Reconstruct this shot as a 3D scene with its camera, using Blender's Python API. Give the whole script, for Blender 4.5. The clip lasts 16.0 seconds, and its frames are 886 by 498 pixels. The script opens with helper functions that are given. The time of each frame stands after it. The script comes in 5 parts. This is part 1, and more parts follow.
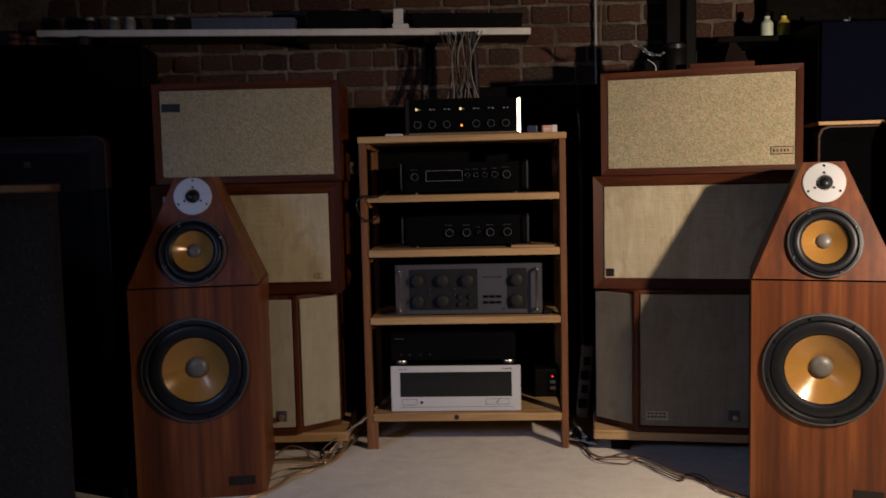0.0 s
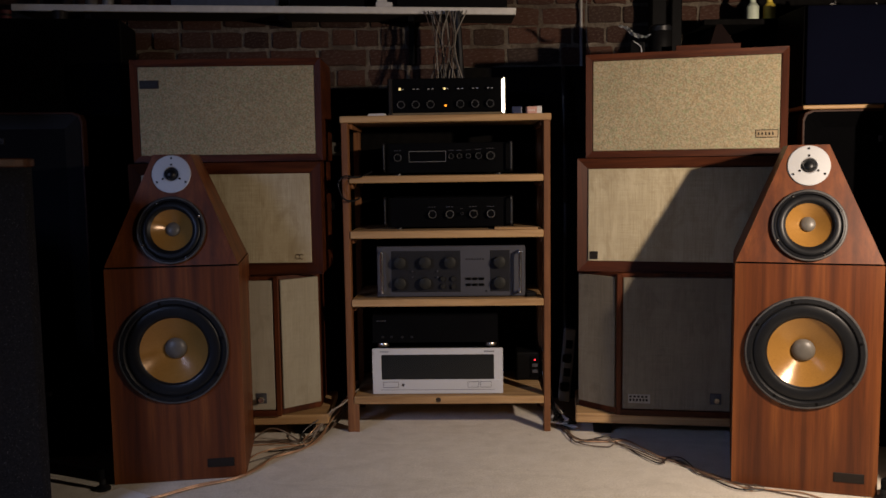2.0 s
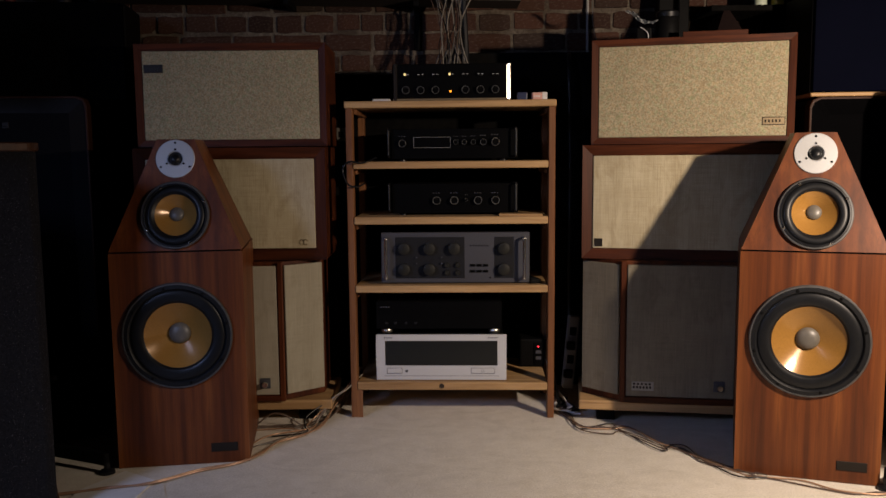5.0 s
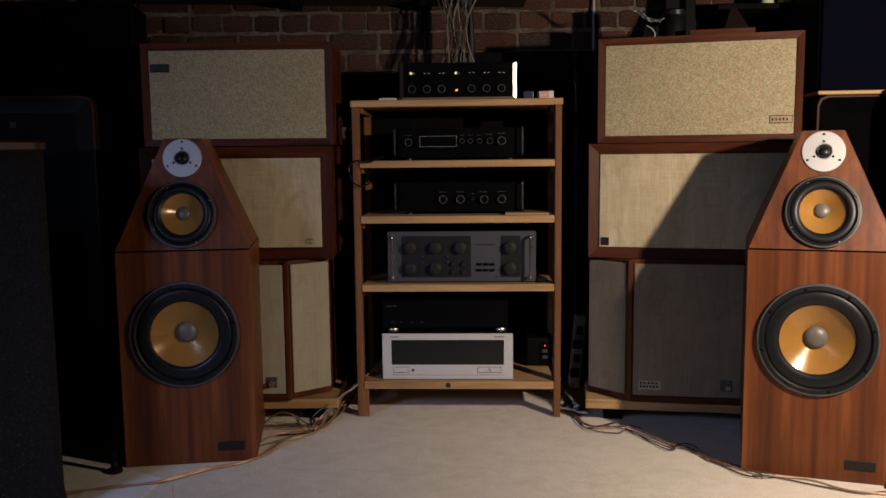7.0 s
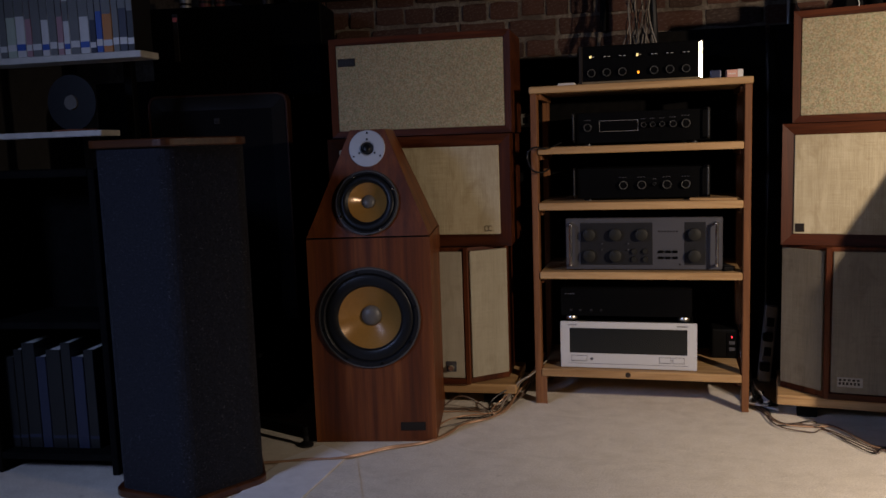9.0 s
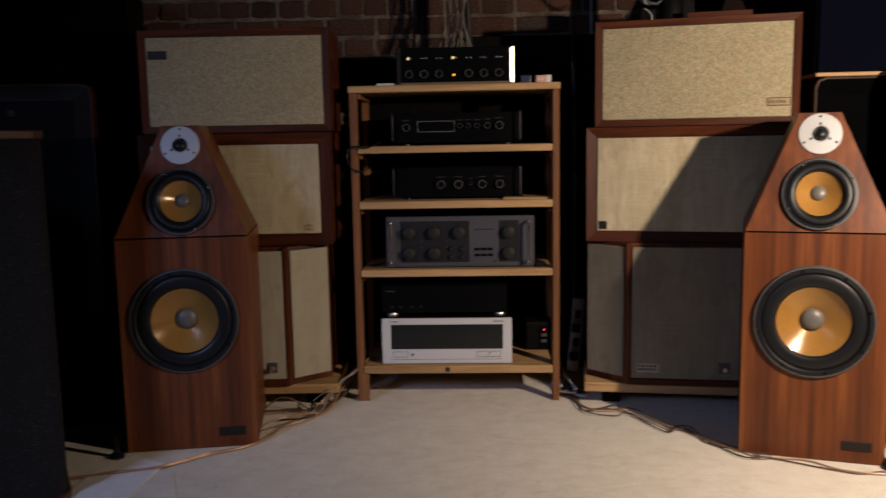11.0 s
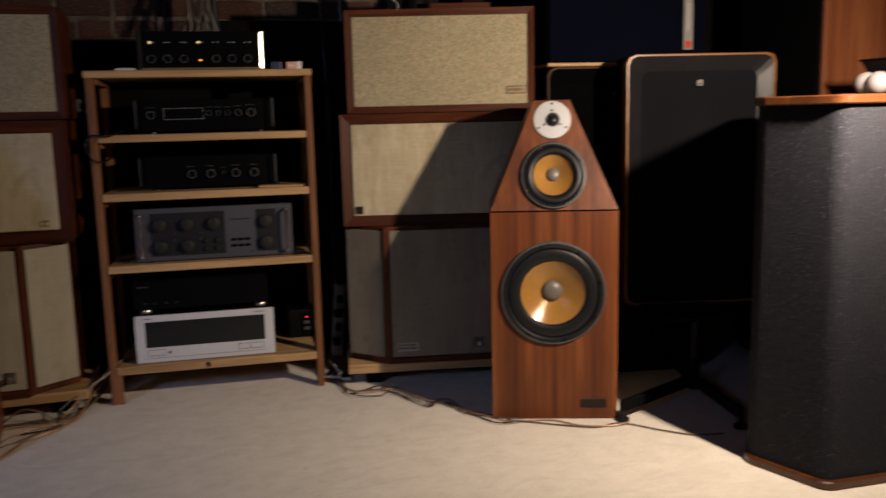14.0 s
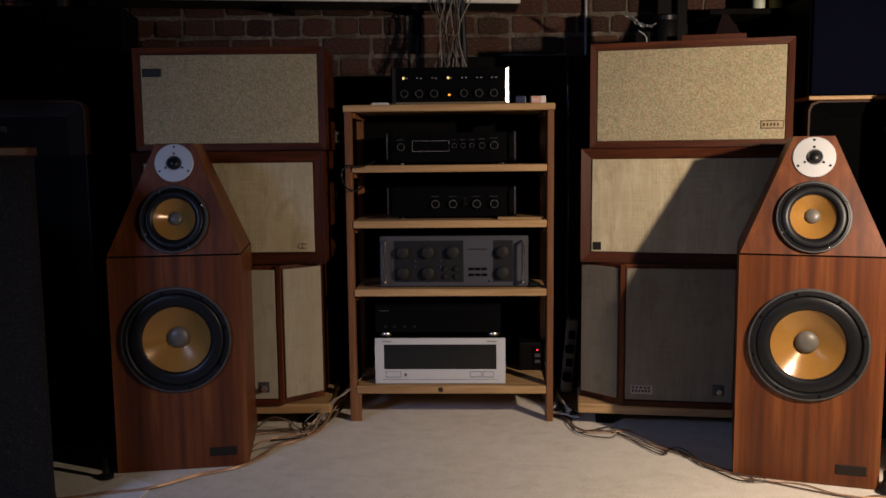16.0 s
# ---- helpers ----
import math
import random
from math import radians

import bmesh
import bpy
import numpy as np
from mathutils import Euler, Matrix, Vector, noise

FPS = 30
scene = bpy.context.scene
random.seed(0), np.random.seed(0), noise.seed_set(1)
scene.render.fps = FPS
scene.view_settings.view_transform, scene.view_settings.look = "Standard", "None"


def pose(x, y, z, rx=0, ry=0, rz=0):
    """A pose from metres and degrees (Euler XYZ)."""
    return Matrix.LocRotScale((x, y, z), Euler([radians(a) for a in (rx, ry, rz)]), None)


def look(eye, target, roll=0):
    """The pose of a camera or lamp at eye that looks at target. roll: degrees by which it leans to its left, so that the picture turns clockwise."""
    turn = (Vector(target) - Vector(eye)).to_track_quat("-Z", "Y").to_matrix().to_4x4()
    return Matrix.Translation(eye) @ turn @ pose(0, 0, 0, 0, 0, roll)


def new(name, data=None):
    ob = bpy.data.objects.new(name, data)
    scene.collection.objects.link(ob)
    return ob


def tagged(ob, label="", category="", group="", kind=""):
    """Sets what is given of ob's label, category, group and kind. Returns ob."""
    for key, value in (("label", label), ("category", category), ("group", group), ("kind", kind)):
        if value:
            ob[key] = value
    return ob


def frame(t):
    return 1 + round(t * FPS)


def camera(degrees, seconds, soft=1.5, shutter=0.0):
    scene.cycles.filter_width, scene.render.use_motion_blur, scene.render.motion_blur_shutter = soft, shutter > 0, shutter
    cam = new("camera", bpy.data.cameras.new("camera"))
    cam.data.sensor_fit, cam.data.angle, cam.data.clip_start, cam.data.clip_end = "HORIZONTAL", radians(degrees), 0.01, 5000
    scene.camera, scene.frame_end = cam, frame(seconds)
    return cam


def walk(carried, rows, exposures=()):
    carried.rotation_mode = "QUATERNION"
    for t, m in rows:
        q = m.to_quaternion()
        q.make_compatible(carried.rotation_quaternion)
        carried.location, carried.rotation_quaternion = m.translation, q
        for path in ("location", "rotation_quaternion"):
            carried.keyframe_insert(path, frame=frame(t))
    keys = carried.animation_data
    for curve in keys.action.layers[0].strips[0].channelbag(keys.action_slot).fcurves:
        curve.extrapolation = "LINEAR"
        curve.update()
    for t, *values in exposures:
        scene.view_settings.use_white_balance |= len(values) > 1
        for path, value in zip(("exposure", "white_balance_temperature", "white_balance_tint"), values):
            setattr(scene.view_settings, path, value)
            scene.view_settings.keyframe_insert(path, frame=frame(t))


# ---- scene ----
cam = camera(55.38, 16.0, soft=1.5, shutter=0.6)

PATH = [
    (0.0, -0.0009, -0.0216, 0.9201, 85.312, 1.322, 1.099),
    (0.2, 0.0018, -0.0155, 0.9170, 84.830, 0.500, 0.080),
    (0.35, 0.0042, -0.0110, 0.9154, 84.520, -0.150, -1.330),
    (0.5, 0.0062, -0.0081, 0.9143, 84.284, -0.573, -2.204),
    (1.0, 0.0065, -0.0044, 0.9119, 84.764, 0.821, -0.232),
    (1.5, 0.0018, 0.0039, 0.8999, 84.283, 1.800, -0.806),
    (2.0, -0.0063, 0.0023, 0.9006, 84.398, 0.790, -0.122),
    (2.5, -0.0101, 0.0039, 0.9030, 84.270, 0.088, 0.216),
    (3.0, -0.0134, 0.0067, 0.8986, 83.801, 0.175, 0.352),
    (3.5, -0.0110, 0.0065, 0.8975, 83.436, 0.578, 0.131),
    (4.0, -0.0017, 0.0076, 0.9005, 83.431, 0.561, 0.288),
    (6.5, -0.0112, 0.0063, 0.9008, 83.512, 0.448, 0.083),
    (7.0, -0.0099, 0.0089, 0.8971, 83.467, 0.603, 0.538),
    (7.5, -0.0099, 0.0081, 0.8962, 83.613, 1.123, 3.321),
    (8.0, -0.0138, 0.0091, 0.9023, 83.379, 1.729, 7.702),
    (8.2, -0.0122, 0.0137, 0.8986, 83.372, 1.907, 9.406),
    (8.6, -0.0105, 0.0115, 0.8985, 83.150, 1.980, 11.300),
    (9.1, -0.0090, 0.0095, 0.8975, 82.750, 1.950, 12.600),
    (9.7, -0.0070, 0.0065, 0.8960, 82.300, 1.700, 10.000),
    (10.3, -0.0092, 0.0056, 0.8974, 82.008, 1.397, 5.780),
    (10.5, -0.0082, 0.0057, 0.8940, 82.196, 1.312, 4.249),
    (11.0, 0.0040, 0.0005, 0.8987, 82.434, 1.048, 0.665),
    (11.5, 0.0087, -0.0005, 0.8943, 82.727, 0.652, -4.330),
    (12.0, 0.0300, -0.0061, 0.8984, 82.521, 0.127, -9.694),
    (12.5, 0.0233, -0.0123, 0.9037, 82.533, -0.414, -14.414),
    (13.0, 0.0255, -0.0190, 0.9097, 82.339, -0.446, -17.450),
    (13.5, 0.0239, -0.0197, 0.9071, 81.857, 0.322, -18.344),
    (14.0, 0.0267, -0.0185, 0.9026, 81.139, 1.334, -15.301),
    (14.2, 0.0255, -0.0140, 0.9014, 80.930, 1.545, -12.780),
    (14.5, 0.0218, -0.0073, 0.9001, 80.756, 1.764, -9.265),
    (15.0, 0.0118, 0.0025, 0.9068, 81.817, 1.636, -3.542),
    (15.5, 0.0071, 0.0072, 0.9105, 82.813, 0.878, -0.697),
    (16.0, -0.0071, 0.0084, 0.9066, 83.584, 0.570, 0.086),
]
walk(cam, [(r[0], pose(*r[1:])) for r in PATH], [(0.0, -0.14), (2.0, -0.09), (3.2, 0.0), (7.0, 0.0), (10.4, 0.08), (11.0, 0.05), (12.0, -0.10), (12.5, -0.17), (13.5, -0.28), (14.3, -0.24), (15.0, -0.18), (16.0, -0.05)])

# ---------- light ----------
world = bpy.data.worlds.new("world")
scene.world = world
world.use_nodes = True
world.node_tree.nodes["Background"].inputs[0].default_value = (0.25, 0.4, 0.8, 1)
world.node_tree.nodes["Background"].inputs[1].default_value = 0.02

bulb = bpy.data.lights.new("reading_lamp_light", "SPOT")
bulb.energy, bulb.color, bulb.shadow_soft_size = 144.0, (1.0, 0.80, 0.63), 0.024
bulb.spot_size, bulb.spot_blend = radians(154), 1.0
new("reading_lamp_light", bulb).matrix_world = look((1.425, 1.29, 1.13), (1.30, 2.14, 0.66))

sky = bpy.data.lights.new("window_light", "AREA")
sky.shape, sky.size, sky.size_y, sky.energy, sky.color = "RECTANGLE", 0.80, 0.58, 8.6, (0.43, 0.55, 1.0)
sky.spread = radians(70)
new("window_light", sky).matrix_world = look((-2.36, -0.55, 1.75), (-1.28, 1.75, 0.25))


# ---------- materials ----------
class Nodes:
    """A principled material with short calls for its nodes."""

    def __init__(self, name, rough=0.5, metal=0.0, spec=0.5):
        self.mat = bpy.data.materials.new(name)
        self.mat.use_nodes = True
        self.t = self.mat.node_tree
        self.b = self.t.nodes["Principled BSDF"]
        self.b.inputs["Roughness"].default_value = rough
        self.b.inputs["Metallic"].default_value = metal
        self.b.inputs["Specular IOR Level"].default_value = spec

    def add(self, kind, **sets):
        n = self.t.nodes.new("ShaderNode" + kind)
        for k, v in sets.items():
            n.inputs[k.replace("_", " ")].default_value = v
        return n

    def link(self, a, b):
        self.t.links.new(a, b)

    def coords(self, scale=(1, 1, 1)):
        c, m = self.add("TexCoord"), self.add("Mapping")
        m.inputs["Scale"].default_value = scale
        self.link(c.outputs["Object"], m.inputs["Vector"])
        return m.outputs["Vector"]

    def noise(self, vec, scale, detail=4.0, rough=0.6, distort=0.0):
        n = self.add("TexNoise", Scale=scale, Detail=detail, Roughness=rough, Distortion=distort)
        self.link(vec, n.inputs["Vector"])
        return n.outputs["Fac"]

    def ramp(self, fac, stops):
        r = self.add("ValToRGB")
        e = r.color_ramp.elements
        while len(e) < len(stops):
            e.new(0.5)
        for k, (p, c) in zip(e, stops):
            k.position, k.color = p, (*c, 1)
        self.link(fac, r.inputs["Fac"])
        return r.outputs["Color"]

    def mix(self, fac, a, b, kind="MIX"):
        m = self.t.nodes.new("ShaderNodeMix")
        m.data_type, m.blend_type = "RGBA", kind
        for sock, v in ((m.inputs[0], fac), (m.inputs[6], a), (m.inputs[7], b)):
            if isinstance(v, (int, float)):
                sock.default_value = v
            elif isinstance(v, tuple):
                sock.default_value = (*v, 1)
            else:
                self.link(v, sock)
        return m.outputs[2]

    def color(self, c):
        if isinstance(c, tuple):
            self.b.inputs["Base Color"].default_value = (*c, 1)
        else:
            self.link(c, self.b.inputs["Base Color"])
        return self

    def rough(self, fac, lo, hi):
        m = self.add("MapRange")
        m.inputs["To Min"].default_value, m.inputs["To Max"].default_value = lo, hi
        self.link(fac, m.inputs["Value"])
        self.link(m.outputs["Result"], self.b.inputs["Roughness"])
        return self

    def bump(self, fac, strength=0.3, dist=0.002):
        b = self.add("Bump", Strength=strength, Distance=dist)
        self.link(fac, b.inputs["Height"])
        self.link(b.outputs["Normal"], self.b.inputs["Normal"])
        return self

    def random(self):
        return self.add("ObjectInfo").outputs["Random"]


def wood(name, dark, mid, light, grain=(26, 26, 1.2), rough=(0.3, 0.5), coat=0.0, fleck=0.3, figure=0.0, spec=0.3):
    """Sawn or veneered wood, the grain along the axis with the small scale."""
    n = Nodes(name, spec=spec)
    v = n.coords(grain)
    rings = n.mix(0.45, n.noise(v, 1.0, 5.0, 0.6, 1.1), n.noise(n.coords(tuple(g * 0.4 for g in grain)), 1.0, 2.0, 0.5, 0.6))
    fine = n.noise(n.coords(tuple(g * 9 for g in grain)), 1.0, 3.0, 0.7)
    tone = n.ramp(rings, [(0.36, dark), (0.5, mid), (0.64, light)])
    pores = n.ramp(fine, [(0.3, (0.45, 0.4, 0.38)), (0.6, (1, 1, 1))])
    base = n.mix(fleck, tone, pores, "MULTIPLY")
    if figure:
        streak = n.noise(n.coords(tuple(g * 0.9 for g in grain[:2]) + (grain[2] * 0.6,)), 1.0, 5.0, 0.62, 1.6)
        base = n.mix(figure, base, n.ramp(streak, [(0.36, (0.30, 0.22, 0.18)), (0.47, (0.85, 0.82, 0.8)), (0.6, (1, 1, 1)), (0.72, (1.25, 1.3, 1.2))]), "MULTIPLY")
    wear = n.noise(n.coords((3, 3, 3)), 1.0, 3.0)
    base = n.mix(n.ramp(wear, [(0.3, (0.0,) * 3), (0.75, (0.35,) * 3)]), base, dark)
    n.color(base).rough(wear, *rough).bump(fine, 0.08, 0.0006)
    n.b.inputs["Coat Weight"].default_value = coat
    n.b.inputs["Coat Roughness"].default_value = 0.22
    return n.mat


def veneer(name, dark, mid, light, middle):
    """Lacquered veneer, two leaves bookmatched about a middle line with a paler sapwood streak beside it."""
    n = Nodes(name, 0.5, spec=0.35)
    c, split, join = n.add("TexCoord"), n.add("SeparateXYZ"), n.add("CombineXYZ")
    off, fold = n.add("Math"), n.add("Math")
    off.operation, fold.operation = "SUBTRACT", "ABSOLUTE"
    off.inputs[1].default_value = middle
    n.link(c.outputs["Object"], split.inputs["Vector"])
    n.link(split.outputs["X"], off.inputs[0])
    n.link(off.outputs[0], fold.inputs[0])
    n.link(fold.outputs[0], join.inputs["X"])
    n.link(split.outputs["Y"], join.inputs["Y"])
    n.link(split.outputs["Z"], join.inputs["Z"])

    def leaf(scale):
        m = n.add("Mapping")
        m.inputs["Scale"].default_value = scale
        n.link(join.outputs["Vector"], m.inputs["Vector"])
        return m.outputs["Vector"]

    broad = n.noise(leaf((8, 8, 0.7)), 1.0, 3.0, 0.5, 1.3)
    streak = n.noise(leaf((44, 44, 1.6)), 1.0, 5.0, 0.6, 1.5)
    pore = n.noise(leaf((330, 330, 9)), 1.0, 3.0, 0.7)
    wave = n.add("TexWave", Scale=1.0, Distortion=5.0, Detail=3.0, Detail_Scale=0.7)
    n.link(leaf((11, 4, 0.7)), wave.inputs["Vector"])
    t = n.ramp(broad, [(0.30, dark), (0.48, mid), (0.66, light)])
    t = n.mix(0.33, t, n.ramp(streak, [(0.34, (0.34, 0.28, 0.25)), (0.5, (0.92, 0.9, 0.88)), (0.68, (1.3, 1.32, 1.3))]), "MULTIPLY")
    t = n.mix(0.18, t, n.ramp(wave.outputs["Fac"], [(0.1, (0.42, 0.36, 0.32)), (0.45, (1, 1, 1)), (0.9, (1.2, 1.22, 1.2))]), "MULTIPLY")
    t = n.mix(0.34, t, n.ramp(pore, [(0.34, (0.42, 0.38, 0.36)), (0.52, (1, 1, 1))]), "MULTIPLY")
    drift = n.add("MapRange")
    drift.inputs["To Min"].default_value, drift.inputs["To Max"].default_value = -0.022, 0.022
    n.link(n.noise(leaf((9, 9, 2.2)), 1.0, 3.0, 0.5), drift.inputs["Value"])
    sway = n.add("Math")
    n.link(fold.outputs[0], sway.inputs[0])
    n.link(drift.outputs["Result"], sway.inputs[1])
    sap = n.ramp(sway.outputs[0], [(0.002, (0.62, 0.56, 0.52)), (0.009, (1, 1, 1)), (0.016, (1.35, 1.45, 1.5)), (0.024, (1.25, 1.3, 1.3)), (0.030, (0.8, 0.76, 0.74)), (0.040, (1, 1, 1))])
    t = n.mix(0.75, t, sap, "MULTIPLY")
    wear = n.noise(n.coords((3.5, 3.5, 2.2)), 1.0, 4.0)
    n.color(t).rough(wear, 0.36, 0.62).bump(pore, 0.10, 0.0006)
    n.b.inputs["Coat Weight"].default_value = 0.05
    n.b.inputs["Coat Roughness"].default_value = 0.4
    return n.mat


def plain(name, c, rough=0.5, metal=0.0, spread=0.25, scale=60.0, bump=0.1, spec=0.5):
    """A nearly plain surface with a little dust, mottling and fine relief."""
    n = Nodes(name, rough, metal, spec)
    fine, broad = n.noise(n.coords(), scale, 4.0), n.noise(n.coords(), 5.0, 3.0)
    lo = tuple(x * (1 - spread) for x in c)
    hi = tuple(min(1.0, x * (1 + spread)) for x in c)
    tone = n.mix(0.4, n.ramp(fine, [(0.3, lo), (0.7, hi)]), n.ramp(broad, [(0.3, lo), (0.7, hi)]))
    n.color(tone).rough(broad, max(0.02, rough - 0.08), min(1, rough + 0.1))
    if bump:
        n.bump(fine, bump, 0.0008)
    return n.mat


def speckled_cloth(name, a, b, c):
    """Grille cloth of mixed threads: pale slubs, ochre and olive flecks, dull patches."""
    n = Nodes(name, 0.95, spec=0.1)
    v = n.coords((1, 1, 1))
    f1, f2 = n.noise(v, 210.0, 3.0, 0.75), n.noise(n.coords((150, 1, 420)), 1.0, 2.0)
    hue, f3, f4 = n.noise(v, 95.0, 2.0, 0.7), n.noise(v, 4.0, 3.0), n.noise(v, 45.0, 3.0, 0.6)
    t = n.ramp(f1, [(0.36, a), (0.5, b), (0.64, c)])
    t = n.mix(0.35, t, n.ramp(f2, [(0.35, a), (0.65, c)]))
    t = n.mix(0.7, t, n.ramp(hue, [(0.34, (0.80, 1.0, 0.80)), (0.48, (1, 1, 1)), (0.58, (1.12, 0.97, 0.78)), (0.68, (1.0, 1.02, 1.1))]), "MULTIPLY")
    t = n.mix(0.5, t, n.ramp(f4, [(0.35, (0.80, 0.80, 0.80)), (0.65, (1.12, 1.12, 1.1))]), "MULTIPLY")
    t = n.mix(n.ramp(f3, [(0.35, (0,) * 3), (0.8, (0.3,) * 3)]), t, a)
    return n.color(t).bump(f1, 0.5, 0.0015).mat


def linen(name, a, b, stain):
    """Woven linen: uneven threads crossing, with slubs, water marks and aged blotches."""
    n = Nodes(name, 0.95, spec=0.1)
    up, across = n.noise(n.coords((380, 380, 9)), 1.0, 3.0, 0.7), n.noise(n.coords((9, 9, 380)), 1.0, 3.0, 0.7)
    weave = n.mix(0.4, n.ramp(up, [(0.3, a), (0.7, b)]), n.ramp(across, [(0.3, a), (0.7, b)]))
    slub = n.noise(n.coords((26, 26, 3.5)), 1.0, 4.0, 0.65, 0.6)
    weave = n.mix(n.ramp(slub, [(0.45, (0,) * 3), (0.75, (0.55,) * 3)]), weave, b)
    blot, marks = n.noise(n.coords(), 6.0, 5.0), n.noise(n.coords((16, 16, 9)), 1.0, 6.0, 0.7, 1.2)
    weave = n.mix(n.ramp(blot, [(0.4, (0,) * 3), (0.8, (0.55,) * 3)]), weave, stain)
    weave = n.mix(n.ramp(marks, [(0.52, (0,) * 3), (0.66, (0.42,) * 3)]), weave, stain)
    return n.color(weave).bump(up, 0.35, 0.001).mat


def cone_fibre():
    """Amber woven cone, lacquered."""
    n = Nodes("amber_cone", 0.2, 0.1, 0.45)
    w = n.noise(n.coords((500, 500, 500)), 1.0, 2.0)
    n.color(n.ramp(w, [(0.3, (0.245, 0.118, 0.026)), (0.7, (0.345, 0.18, 0.044))])).rough(w, 0.17, 0.25).bump(w, 0.12, 0.0005)
    return n.mat


def carpet_floor():
    n = Nodes("beige_carpet", 0.95, spec=0.15)
    v = n.coords()
    pile, blot, traffic = n.noise(v, 190.0, 4.0, 0.85), n.noise(v, 16.0, 5.0, 0.65), n.noise(v, 1.8, 3.0)
    brush, spots = n.noise(n.coords((6, 11, 1)), 1.0, 5.0, 0.6, 1.6), n.noise(v, 31.0, 3.0, 0.55)
    t = n.ramp(pile, [(0.3, (0.50, 0.458, 0.388)), (0.7, (0.86, 0.805, 0.705))])
    t = n.mix(n.ramp(blot, [(0.42, (0,) * 3), (0.75, (0.45,) * 3)]), t, (0.52, 0.465, 0.37))
    t = n.mix(n.ramp(traffic, [(0.4, (0,) * 3), (0.7, (0.35,) * 3)]), t, (0.66, 0.61, 0.53))
    t = n.mix(0.32, t, n.ramp(brush, [(0.35, (0.80, 0.79, 0.77)), (0.52, (1, 1, 1)), (0.68, (1.10, 1.10, 1.09))]), "MULTIPLY")
    t = n.mix(n.ramp(spots, [(0.66, (0,) * 3), (0.74, (0.32,) * 3)]), t, (0.36, 0.31, 0.25))
    return n.color(t).bump(n.mix(0.4, pile, blot), 0.7, 0.004).mat


def brick_clay():
    n = Nodes("old_brick", 0.92, spec=0.2)
    v = n.coords()
    grit, broad = n.noise(v, 70.0, 5.0, 0.7), n.noise(v, 11.0, 4.0)
    t = n.ramp(n.random(), [(0.0, (0.026, 0.014, 0.011)), (0.3, (0.056, 0.026, 0.018)), (0.6, (0.082, 0.036, 0.023)), (0.8, (0.045, 0.026, 0.019)), (1.0, (0.036, 0.027, 0.022))])
    t = n.mix(n.ramp(grit, [(0.35, (0.6,) * 3), (0.6, (0,) * 3)]), t, (0.045, 0.022, 0.015))
    t = n.mix(n.ramp(broad, [(0.52, (0,) * 3), (0.72, (0.6,) * 3)]), t, (0.13, 0.105, 0.082))
    return n.color(t).bump(grit, 0.6, 0.004).mat


def mortar_mix():
    n = Nodes("lime_mortar", 0.97, spec=0.1)
    g, b = n.noise(n.coords(), 60.0, 5.0, 0.8), n.noise(n.coords(), 7.0, 4.0)
    t = n.ramp(g, [(0.3, (0.06, 0.047, 0.035)), (0.7, (0.25, 0.212, 0.165))])
    t = n.mix(n.ramp(b, [(0.36, (0,) * 3), (0.66, (0.8,) * 3)]), t, (0.05, 0.035, 0.026))
    return n.color(t).bump(g, 0.9, 0.006).mat


def carpet_cover():
    """Coarse charcoal speaker carpet with bright stray fibres."""
    n = Nodes("charcoal_carpet", 0.85, spec=0.14)
    v = n.coords()
    pile, fleck, broad = n.noise(v, 230.0, 4.0, 0.85), n.noise(v, 430.0, 0.5), n.noise(v, 8.0, 3.0)
    t = n.ramp(pile, [(0.34, (0.0030, 0.0032, 0.0046)), (0.72, (0.030, 0.031, 0.040))])
    t = n.mix(n.ramp(fleck, [(0.725, (0,) * 3), (0.765, (0.85,) * 3)]), t, (0.20, 0.20, 0.22))
    t = n.mix(n.ramp(broad, [(0.4, (0,) * 3), (0.8, (0.4,) * 3)]), t, (0.016, 0.016, 0.018))
    return n.color(t).bump(n.mix(0.5, pile, n.noise(v, 120.0, 2.0, 0.6)), 0.7, 0.003).mat


def glow(name, c, strength):
    n = Nodes(name, 0.4)
    n.color(c)
    n.b.inputs["Emission Color"].default_value = (*c, 1)
    n.b.inputs["Emission Strength"].default_value = strength
    return n.mat


WALNUT = veneer("walnut_veneer", (0.046, 0.0098, 0.0020), (0.116, 0.0298, 0.0058), (0.188, 0.058, 0.0125), 0.1845)
WALNUT_FLAT = wood("oiled_walnut", (0.026, 0.0062, 0.0018), (0.076, 0.0185, 0.0052), (0.135, 0.037, 0.0108), grain=(1.6, 30, 30), rough=(0.42, 0.6), figure=0.75, spec=0.2)
WALNUT_UP = wood("oiled_walnut_upright", (0.026, 0.0062, 0.0018), (0.076, 0.0185, 0.0052), (0.135, 0.037, 0.0108), grain=(30, 30, 1.6), rough=(0.42, 0.6), figure=0.75, spec=0.2)
TEAK = wood("teak_cabinet", (0.082, 0.025, 0.0095), (0.145, 0.046, 0.017), (0.20, 0.070, 0.027), rough=(0.35, 0.5))
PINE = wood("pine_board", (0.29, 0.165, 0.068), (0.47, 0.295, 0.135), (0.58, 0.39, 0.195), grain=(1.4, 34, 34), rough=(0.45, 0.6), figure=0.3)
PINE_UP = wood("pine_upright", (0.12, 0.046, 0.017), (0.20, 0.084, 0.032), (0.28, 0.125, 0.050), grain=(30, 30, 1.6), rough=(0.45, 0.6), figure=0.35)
TRIM_WOOD = wood("honey_wood_trim", (0.12, 0.045, 0.012), (0.23, 0.095, 0.027), (0.32, 0.145, 0.045), grain=(1.4, 30, 30), rough=(0.35, 0.5), coat=0.08)
